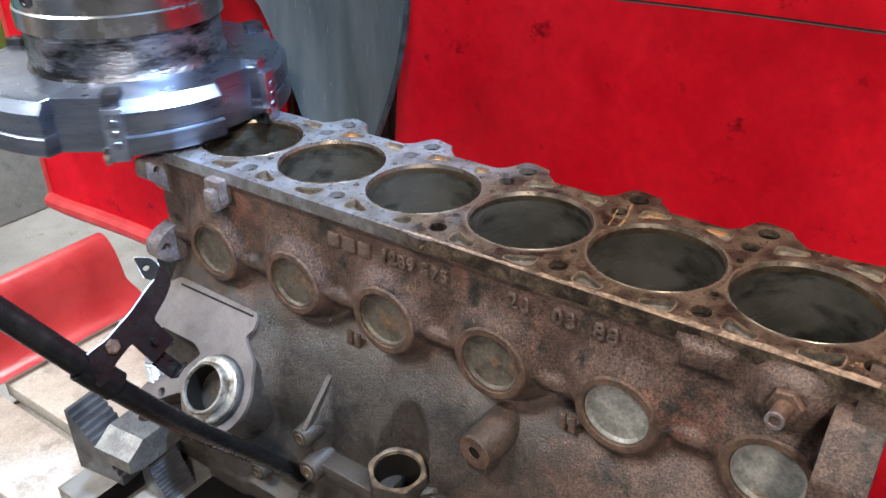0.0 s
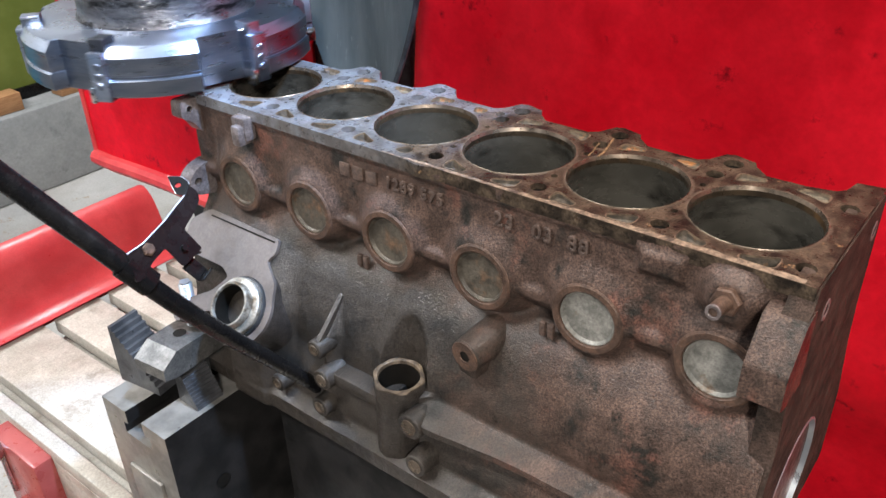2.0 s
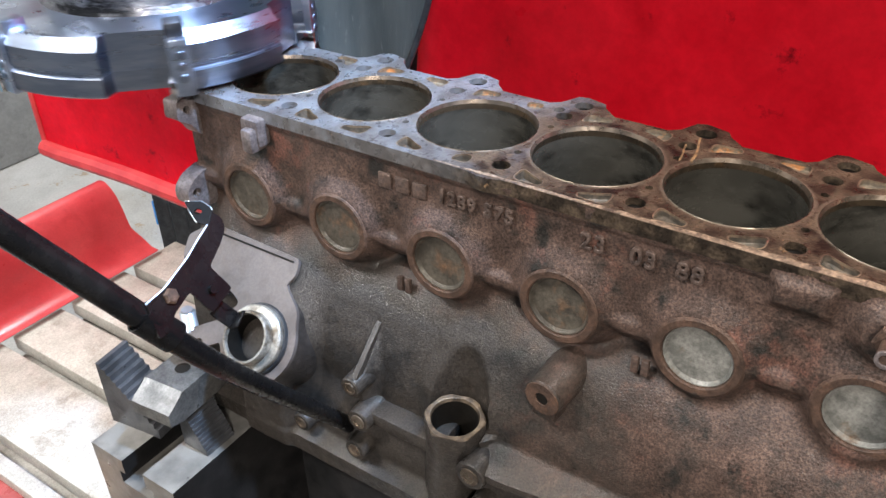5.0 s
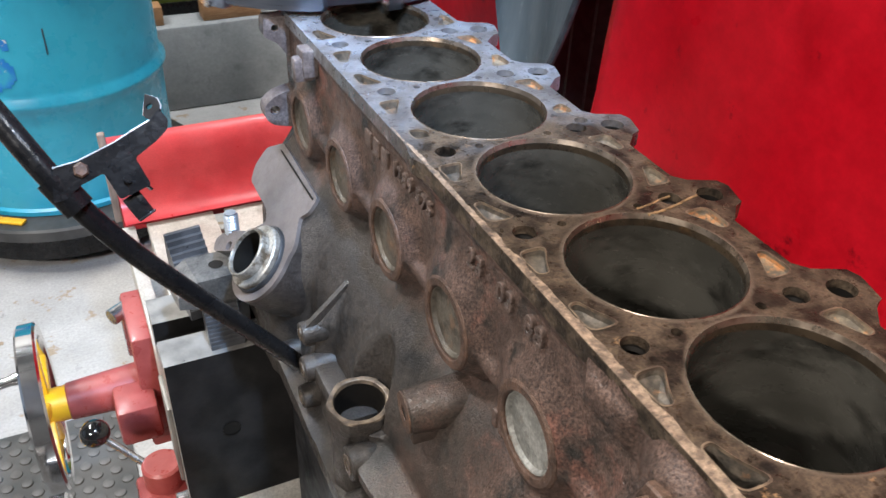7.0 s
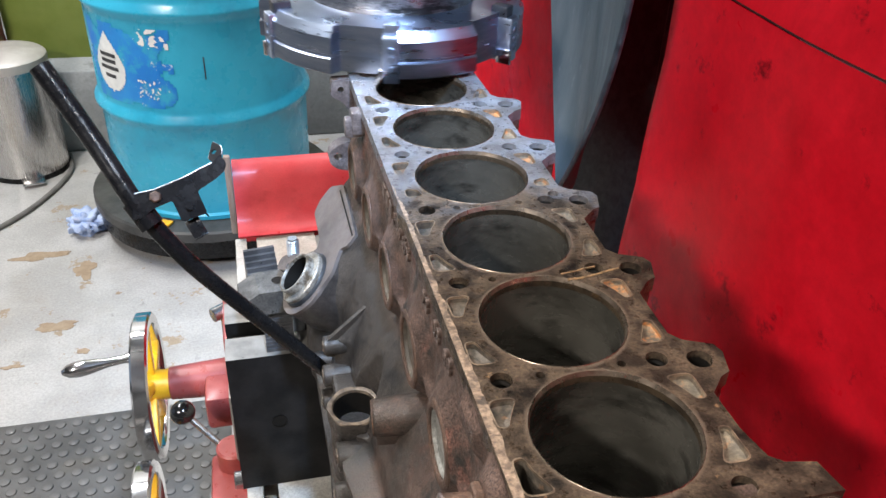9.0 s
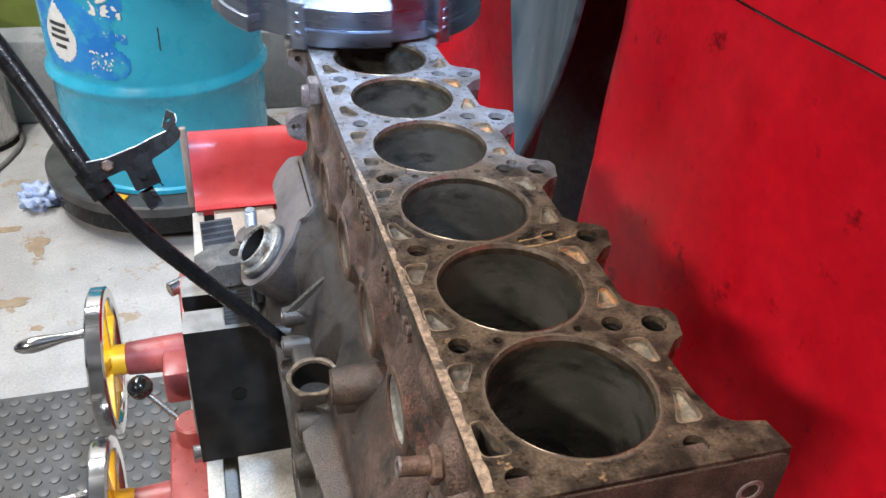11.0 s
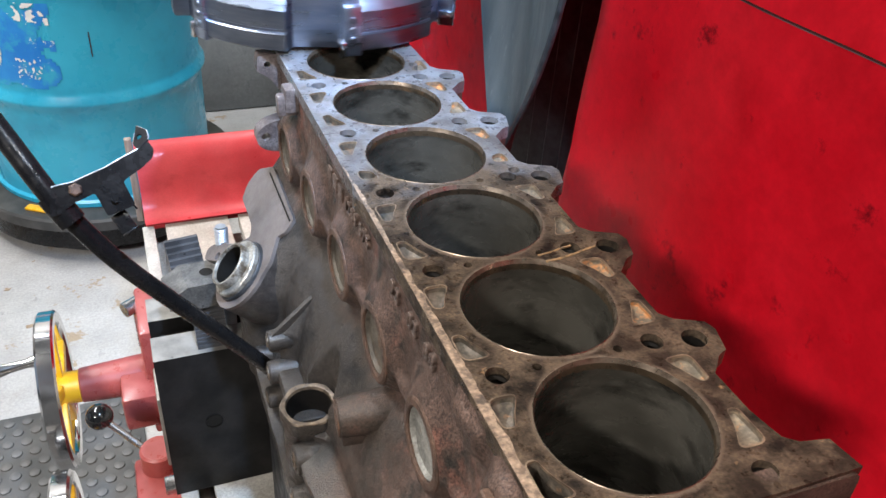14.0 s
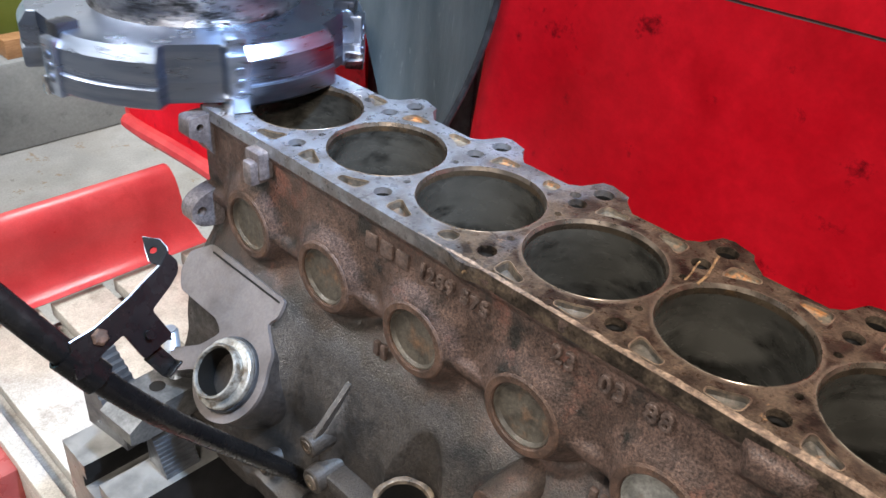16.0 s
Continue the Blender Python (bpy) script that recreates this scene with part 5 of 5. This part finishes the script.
# ---- red splash guards and the grey flap ----
def red_guard():
    g = thing("splash_guard", "bright red vinyl splash curtain behind the engine block", "splash guard")
    bm = bmesh.new()
    ny, nz = 150, 40
    y0, y1, z0, z1 = -1.2, 1.352, 0.735, 1.236

    def gx(y, z):
        w = 0.008 * noise.noise(Vector((y * 2.2, z * 1.3, 0.4))) + 0.0050 * noise.noise(Vector((y * 7.5, z * 0.9, 1.4)))
        return 0.272 + w + 0.030 * sstep(0.85, 0.735, z) * sstep(0.55, 0.40, y)

    for ya, yb, n in ((y0, 0.600, 110), (0.70, y1, 60)):
        for off in (0.0, 0.004):
            grid = []
            for i in range(n + 1):
                y = ya + (yb - ya) * i / n
                zl = z0 - 0.36 * (sstep(0.62, 0.45, y) if ya > 0 else 1.0)
                col = []
                for j in range(nz + 1):
                    z = zl + (z1 - zl) * j / nz
                    fold = 0.15 * sstep(0.0, 0.11, y - (0.500 + 0.10 * max(0.0, 1.16 - z))) if ya < 0 else 0.0
                    col.append(bm.verts.new((gx(y, z) + off + fold, y, z)))
                grid.append(col)
            for i in range(n):
                for j in range(nz):
                    bm.faces.new((grid[i][j], grid[i + 1][j], grid[i + 1][j + 1], grid[i][j + 1]))
    part("lower_sheet", bm, M_RED, g, angle=80)
    bm = bmesh.new()
    z0, z1 = 1.2375, 1.75
    grid = [[bm.verts.new((gx(y0 + (y1 - y0) * i / ny, 1.236) + 0.004 + 0.10 * (j / 12), y0 + (y1 - y0) * i / ny, z0 + (z1 - z0) * j / 12)) for j in range(13)] for i in range(ny + 1)]
    for i in range(ny):
        for j in range(12):
            bm.faces.new((grid[i][j], grid[i + 1][j], grid[i + 1][j + 1], grid[i][j + 1]))
    part("upper_sheet", bm, M_RED, g, angle=80)
    # black sheet added behind the gap to stand for its shade
    bm = bmesh.new()
    ribs = [(0.440 + 0.014 * (k % 2), 0.55 + 0.026 * k) for k in range(31)]
    plate(bm, ribs + [(0.470, 1.33), (0.470, 0.55)], [], 0.38, 1.34)
    part("gap_shade_sheet", bm, M_BLACKSEAL, g, "black ribbed sheet added for the shade in the gap")
    # welt along the seam, with its stitches
    bm = bmesh.new()
    tube(bm, [(gx(y, 1.236) + 0.0015, y, 1.2385) for y in [y0 + (y1 - y0) * i / 120 for i in range(121)]], 0.0008, 8)
    w = part("seam_welt", bm, M_SEAM, g, "dark stitched seam")
    bm = bmesh.new()
    tube(bm, [(gx(y, 0.74) - 0.003, y, 0.742) for y in [0.50 + (y1 - 0.50) * i / 60 for i in range(61)]], 0.016, 10)
    part("hem", bm, M_REDHEM, g, "faded red rolled hem")
    bm = bmesh.new()
    tube(bm, [(gx(1.352, z), 1.353, z) for z in [0.73 + 0.5 * k / 10 for k in range(11)]], 0.006, 8)
    part("hem", bm, M_REDHEM, g)


red_guard()


def table_guard():
    g = thing("table_end_guard", "curved red rubber apron at the far end of the table", "splash guard")
    bm = bmesh.new()
    prof = [(0.985, 0.684), (1.000, 0.684), (1.018, 0.694), (1.030, 0.715), (1.038, 0.745), (1.050, 0.772), (1.068, 0.786), (1.088, 0.782), (1.100, 0.765), (1.105, 0.70), (1.108, 0.60)]
    prof = [(p.x, p.y) for p in spline([Vector((a, b, 0)) for a, b in prof], 4)]
    xs = [-0.200, -0.19, -0.1, 0.0, 0.1, 0.18, 0.186]
    for off in (0.0, 0.004):
        grid = [[bm.verts.new((x + 0.010 * sstep(0.72, 0.69, z) * (x > 0.15), y - off, z + off)) for y, z in prof] for x in xs]
        for a, b in zip(grid, grid[1:]):
            for j in range(len(prof) - 1):
                bm.faces.new((a[j], b[j], b[j + 1], a[j + 1]))
    part("apron", bm, M_REDAPRON, g, angle=80)
    bm = bmesh.new()
    box(bm, (-0.212, 1.040, 0.66), (-0.201, 1.052, 0.812), 0.002)
    part("post", bm, M_POST, g, "thin bare wooden batten at its edge")


table_guard()


def grey_flap():
    bm = bmesh.new()
    n = 26
    for off in (0.0, 0.006):
        grid = []
        for i in range(n + 1):
            z = 0.965 + (1.62 - 0.965) * (i / n) ** 1.3
            lo = 0.428 + 0.105 * (max(0.0, 1.25 - z) / 0.26) ** 1.7
            # unseen upper part is widened to keep light off the curtain behind
            hi = 0.545 + 0.38 * max(0.0, z - 0.99) if z < 1.20 else 0.625 + 1.2 * (z - 1.20)
            hi = max(hi, lo + 0.004)
            row = []
            for j in range(13):
                u = j / 12
                y = lo + (hi - lo) * u
                row.append(bm.verts.new((0.184 + 0.018 * math.sin(math.pi * u) + off, y, z)))
            grid.append(row)
        for a, b in zip(grid, grid[1:]):
            for j in range(12):
                bm.faces.new((a[j], a[j + 1], b[j + 1], b[j]))
    ob = thing("rubber_flap", "", "")
    part("sheet", bm, M_GREYFLAP, ob, angle=80)
    bm = bmesh.new()
    edge = []
    for i in range(n + 1):
        z = 0.965 + (1.62 - 0.965) * (i / n) ** 1.3
        edge.append((0.187, 0.428 + 0.105 * (max(0.0, 1.25 - z) / 0.26) ** 1.7 - 0.001, z))
    tube(bm, edge, 0.0036, 8)
    part("bead", bm, M_BLACKSEAL, ob, "dark rubber edge bead")
    tagged(ob, "dark grey rubber way-cover flap with a rounded tip", "rubber flap")


grey_flap()


# ---- beyond the table ----
def drum():
    c = (-0.280, 2.120, 0.0)
    dr = thing("oil_drum", "turquoise steel oil drum with worn labels, on a round dolly", "oil drum", c)
    R = 0.2925
    zb = 0.245
    prof = [(0.0, zb + 0.02), (R - 0.012, zb + 0.02), (R - 0.010, zb), (R + 0.003, zb), (R + 0.004, zb + 0.012), (R - 0.004, zb + 0.018)]
    for rb in (0.290, 0.580):
        prof += [(R - 0.003, zb + rb - 0.030), (R - 0.001, zb + rb - 0.018), (R + 0.010, zb + rb - 0.004), (R + 0.010, zb + rb + 0.004), (R - 0.001, zb + rb + 0.018), (R - 0.003, zb + rb + 0.030)]
    prof += [(R - 0.004, zb + 0.862), (R + 0.004, zb + 0.868), (R + 0.003, zb + 0.880), (R - 0.010, zb + 0.880), (R - 0.012, zb + 0.862), (0.0, zb + 0.862)]
    bm = bmesh.new()
    lathe(bm, prof, 96)
    part("shell", bm, M_DRUM, dr, angle=50)

    def curved(name, a0, a1, z0, z1, mat, lift, label="", inside=None):
        bm = bmesh.new()
        na, nz = 40, 24
        grid = {}
        for i in range(na + 1):
            for j in range(nz + 1):
                a = a0 + (a1 - a0) * i / na
                z = z0 + (z1 - z0) * j / nz
                r = R - 0.003 + lift
                grid[i, j] = bm.verts.new((r * math.cos(a), r * math.sin(a), z))
        for i in range(na):
            for j in range(nz):
                u, v = (i + 0.5) / na, (j + 0.5) / nz
                if inside is None or inside(u, v):
                    bm.faces.new((grid[i, j], grid[i + 1, j], grid[i + 1, j + 1], grid[i, j + 1]))
        for v in [v for v in bm.verts if not v.link_faces]:
            bm.verts.remove(v)
        return part(name, bm, mat, dr, label, angle=80)

    face = -1.60
    rag = lambda u, v: noise.noise(Vector((u * 7, v * 7, 2.2))) + 5.0 * min(u, 1 - u, v, 1 - v) > 0.06
    curved("blue_label", face - 1.16, face - 0.17, 0.575, 0.785, M_BLUE, 0.0015, "scuffed blue label", rag)
    drop = lambda u, v: ((u - 0.5) / (0.46 * (1 if v < 0.45 else max(0.05, 1 - ((v - 0.45) / 0.55) ** 1.3)))) ** 2 + (0 if v > 0.45 else ((v - 0.45) / 0.43) ** 2) < 1
    curved("white_drop", face - 1.05, face - 0.62, 0.598, 0.760, M_WHITE, 0.003, "white drop with dark lettering", drop)
    for k, (w, zz) in enumerate(((0.13, 0.700), (0.12, 0.683), (0.15, 0.665), (0.09, 0.643))):
        curved("lettering_bar", face - 0.835 - w * 0.8, face - 0.835 + w * 0.8, zz - 0.005, zz + 0.005, M_INK, 0.0042)
    tear = lambda u, v: noise.noise(Vector((u * 6 + 4, v * 5, 7.2))) > 0.02 + 0.5 * abs(u - 0.5)
    curved("torn_paper", face - 0.50, face - 0.18, 0.735, 0.785, M_WHITE, 0.0032, "torn white paper", tear)
    curved("torn_paper", face - 0.52, face - 0.30, 0.600, 0.650, M_WHITE, 0.0032, "torn white paper", lambda u, v: noise.noise(Vector((u * 9, v * 7, 3.2))) > 0.22)
    curved("scratch", face + 0.088, face + 0.098, 0.655, 0.715, M_SEAM, 0.0010, "rusty scratch")
    curved("red_label", face - 0.40, face + 0.18, 0.895, 1.000, M_WHITE, 0.0012, "white-edged red label")
    curved("red_field", face - 0.385, face + 0.165, 0.903, 0.992, M_LABELRED, 0.0024)
    for k in range(7):
        a = face - 0.34 + 0.068 * k
        curved("lettering_bar", a, a + 0.050, 0.917, 0.955 if k else 0.970, M_WHITE, 0.0036)
    curved("white_label", face + 0.24, face + 0.50, 0.915, 1.000, M_WHITE, 0.0012)
    # dolly
    dl = thing("drum_dolly", "black round drum dolly on castors", "dolly", c)
    bm = bmesh.new()
    lathe(bm, [(0.0, 0.205), (0.350, 0.205), (0.3615, 0.210), (0.3615, 0.236), (0.356, 0.2415), (0.325, 0.2425), (0.0, 0.2425)], 80)
    part("disc", bm, M_DOLLY, dl)
    bm = bmesh.new()
    lathe(bm, [(0.345, 0.150), (0.352, 0.152), (0.352, 0.204), (0.335, 0.2045)], 80)
    part("skirt", bm, M_BLACK, dl)
    for k in range(4):
        a = 0.6 + k * math.pi / 2
        p = Vector((0.26 * math.cos(a), 0.26 * math.sin(a), 0))
        bm = bmesh.new()
        rod(bm, p + Vector((-0.014, 0, FLOOR + 0.042)), p + Vector((0.014, 0, FLOOR + 0.042)), 0.042, 20, None, 0.003)
        cw = part("castor_wheel", bm, M_BLACK, dl)
        bm = bmesh.new()
        box(bm, (p.x - 0.02, p.y - 0.02, 0.18), (p.x + 0.02, p.y + 0.02, 0.206), 0.002)
        part("castor_fork", bm, M_STEEL, cw)
    yc = thing("yellow_wedge", "small yellow plastic wedge on the drum dolly", "wedge", (-0.446, 1.846, 0.2425))
    bm = bmesh.new()
    box(bm, (-0.05, -0.012, 0.0), (0.05, 0.012, 0.008), 0.003)
    part("wedge_body", bm, M_YELLOW, yc)
    yc.rotation_euler = (0, 0, radians(-32))


drum()


def bin_():
    b = thing("pedal_bin", "brushed stainless steel pedal bin with a domed lid", "bin", (-0.920, 2.560, FLOOR))
    R, H = 0.128, 0.385
    bm = bmesh.new()
    lathe(bm, [(0.0, 0.004), (R - 0.01, 0.004), (R, 0.014), (R, H), (R - 0.003, H + 0.002)], 64)
    part("shell", bm, M_INOX, b)
    bm = bmesh.new()
    lathe(bm, [(R + 0.003, H - 0.012), (R + 0.005, H + 0.004), (R + 0.004, H + 0.016), (R - 0.006, H + 0.024), (0.06, H + 0.034), (0.0, H + 0.036)], 64)
    part("lid", bm, M_LID, b)
    bm = bmesh.new()
    lathe(bm, [(R + 0.003, 0.0), (R + 0.003, 0.016), (R, 0.017)], 64)
    part("base_ring", bm, M_BLACK, b)
    bm = bmesh.new()
    box(bm, (-0.035, -R - 0.045, 0.010), (0.035, -R + 0.004, 0.018), 0.003)
    part("pedal", bm, M_CHROME, b)
    b.rotation_euler = (0, 0, radians(14))


bin_()


def sack():
    bm = bmesh.new()
    nx, nz = 40, 30
    for off in (0.0, 0.09):
        grid = []
        for i in range(nx + 1):
            row = []
            for j in range(nz + 1):
                u, v = i / nx, j / nz
                bulge = math.sin(math.pi * u) * math.sin(math.pi * min(1, 0.1 + v))
                d = 0.030 * noise.noise(Vector((u * 5, v * 6, off))) + 0.014 * noise.noise(Vector((u * 14, v * 15, 3)))
                row.append(bm.verts.new((-1.46 + 0.50 * u, 2.72 + off - (0.05 * bulge + d) * (1 if off == 0 else -0.4), 0.401 + 0.42 * v + 0.02 * noise.noise(Vector((u * 4, 1, off))) * v)))
            grid.append(row)
        for a, b in zip(grid, grid[1:]):
            for j in range(nz):
                bm.faces.new((a[j], b[j], b[j + 1], a[j + 1]))
        if off == 0.0:
            front = grid
    rim = lambda g: [r[0] for r in g] + g[-1][1:] + [r[-1] for r in reversed(g)][1:] + list(reversed(g[0]))[1:-1]
    a, b = rim(front), rim(grid)
    for k in range(len(a)):
        bm.faces.new((a[k], a[(k + 1) % len(a)], b[(k + 1) % len(b)], b[k]))
    tagged(part("printed_sack", bm, M_SACK, angle=70), "crumpled red and brown printed sack on the ledge", "sack")


sack()


def hose():
    bm = bmesh.new()
    pts = spline([(-0.80, 2.62, FLOOR + 0.008), (-0.78, 2.50, FLOOR + 0.008), (-0.815, 2.35, FLOOR + 0.008), (-0.90, 2.18, FLOOR + 0.008), (-1.02, 2.06, FLOOR + 0.008), (-1.25, 1.95, FLOOR + 0.008), (-1.6, 1.9, FLOOR + 0.008)], 8)
    tube(bm, pts, 0.008, 10)
    tagged(part("floor_hose", bm, M_HOSE), "thin dusty grey hose lying on the floor", "hose")


hose()


def rag():
    bm = bmesh.new()
    bmesh.ops.create_icosphere(bm, subdivisions=4, radius=0.055)
    for v in bm.verts:
        n = v.co.normalized()
        d = 0.60 + 0.80 * abs(noise.noise(n * 1.9)) + 0.28 * abs(noise.noise(n * 4.2 + Vector((3, 1, 0))))
        v.co = Vector((v.co.x * 1.1 * d, v.co.y * d, v.co.z * 0.8 * d))
    lo = min(v.co.z for v in bm.verts)
    for v in bm.verts:
        v.co += Vector((-0.675, 2.075, FLOOR - lo * 0.7))
        v.co.z = max(v.co.z, FLOOR + 0.001)
    tagged(part("cleaning_rag", bm, M_CLOTH, angle=70), "crumpled blue and white cleaning rag on the floor", "rag")


rag()


def mat():
    mt = thing("rubber_mat", "dark grey studded rubber mat beside the machine", "floor mat")
    bm = bmesh.new()
    box(bm, (-1.9, -1.2, FLOOR + 0.0005), (-0.27, 1.236, FLOOR + 0.006), 0.002)
    part("mat_sheet", bm, M_MAT, mt)
    bm = bmesh.new()
    p, r = 0.0345, 0.0115
    for i in range(26):
        for j in range(27):
            x, y = -0.29 - p * i - (p / 2 if j % 2 else 0), 1.215 - 0.030 * j
            lathe(bm, [(r, FLOOR + 0.0055), (r - 0.001, FLOOR + 0.0088), (r - 0.003, FLOOR + 0.0095), (0.0005, FLOOR + 0.0097)], 12, Matrix.Translation((x, y, 0)))
    st = part("studs", bm, M_MAT, mt)
    st["kind"] = "stuff"


mat()


def wood_blocks():
    for k, (x, w, label) in enumerate(((0.33, 0.20, "reddish pine block on the concrete ledge"), (0.62, 0.22, "reddish pine block on the concrete ledge"), (0.02, 0.16, "reddish pine block on the concrete ledge"), (0.95, 0.16, "reddish pine block on the concrete ledge"))):
        t = thing("wood_block", label, "wood block", (x, 2.722, 0.400), "blocks on the ledge")
        bm = bmesh.new()
        box(bm, (-w / 2, -0.035, 0.0), (w / 2, 0.035, 0.062), 0.003)
        part("block_body", bm, M_WOOD, t)


wood_blocks()


def crate():
    c = thing("plastic_crate", "small blue plastic crate on the floor", "crate", (0.93, 1.84, FLOOR))
    w, d, h = 0.105, 0.075, 0.085
    for lo, hi in (((-w, -d, 0.004), (w, -d + 0.008, h)), ((-w, d - 0.008, 0.004), (w, d, h)), ((-w, -d + 0.008, 0.004), (-w + 0.008, d - 0.008, h)), ((w - 0.008, -d + 0.008, 0.004), (w, d - 0.008, h))):
        bm = bmesh.new()
        box(bm, lo, hi, 0.002)
        part("side", bm, M_CRATE, c)
    bm = bmesh.new()
    box(bm, (-w + 0.008, -d + 0.008, 0.0), (w - 0.008, d - 0.008, 0.006), 0.001)
    part("bottom", bm, M_CRATE, c)
    for i in range(4):
        bm = bmesh.new()
        x = -w + 0.02 + 0.06 * i
        box(bm, (x - 0.004, -d - 0.008, 0.006), (x + 0.004, -d + 0.001, h - 0.008), 0.001)
        part("rib", bm, M_CRATE, c)
    bm = bmesh.new()
    box(bm, (-w - 0.006, -d - 0.010, h - 0.010), (w + 0.006, -d + 0.006, h + 0.004), 0.002)
    part("rim", bm, M_CRATE, c)


crate()


def work_lamp():
    t = thing("work_lamp", "small black work lamp on a long ceiling arm", "work lamp", LAMP_AT)
    bm = bmesh.new()
    m = look((0, 0, 0), (0.01, 0.53, -0.80))
    lathe(bm, [(0.034, 0.004), (0.036, 0.0), (0.036, 0.05), (0.020, 0.075), (0.0, 0.078)], 32, m)
    part("shade", bm, M_BLACK, t)
    bm = bmesh.new()
    tube(bm, spline([(-0.01, -0.03, 0.06), (-0.03, -0.08, 0.14), (-0.03, -0.10, 0.4), (-0.03, -0.10, CEIL - LAMP_AT[2])], 6), 0.008, 10)
    part("arm", bm, M_BLACK, t)
    # lower branch and shade, added for the unseen flood lamp over the near end
    off = Vector(FLOOD_AT) - Vector(LAMP_AT)
    bm = bmesh.new()
    lathe(bm, [(0.028, 0.004), (0.030, 0.0), (0.030, 0.040), (0.018, 0.060), (0.0, 0.062)], 28, Matrix.Translation(off) @ look((0, 0, 0), (-0.10, 0.37, -0.85)))
    part("flood_shade", bm, M_BLACK, t)
    bm = bmesh.new()
    tube(bm, spline([(-0.03, -0.10, 0.42), (0.02, -0.20, 0.30), off + Vector((0.0, -0.05, 0.13)), off + Vector((0.0, -0.022, 0.050))], 8), 0.006, 10)
    part("branch", bm, M_BLACK, t)


work_lamp()


def ceiling_battens():
    # unseen housings; the last two go with the added fill lamps
    for p, rz in (((KEY[0], KEY[1]), 0), ((-1.30, 1.05), 0), ((-1.2, 2.2), 0), ((0.75, 2.05), 0)):
        t = thing("ceiling_batten", "unseen slim white ceiling light batten", "ceiling light", (p[0], p[1], CEIL), "ceiling battens")
        t.rotation_euler = (0, 0, radians(rz))
        bm = bmesh.new()
        box(bm, (-0.65, -0.06, -0.06), (0.65, 0.06, 0.0), 0.005)
        part("housing", bm, M_WHITE, t)


ceiling_battens()


# ---- what moves: the cutter turns ----
RPM_STEP = -42.98   # degrees in a tenth of a second
PHASE = 44.2


def motions():
    rows = []
    for k in range(161):
        t = k / 10
        rows.append((t, Matrix.Translation((CUT.x, CUT.y, CUT_Z)) @ Matrix.Rotation(radians(PHASE + RPM_STEP * k), 4, "Z")))
    walk(mill, rows)


motions()
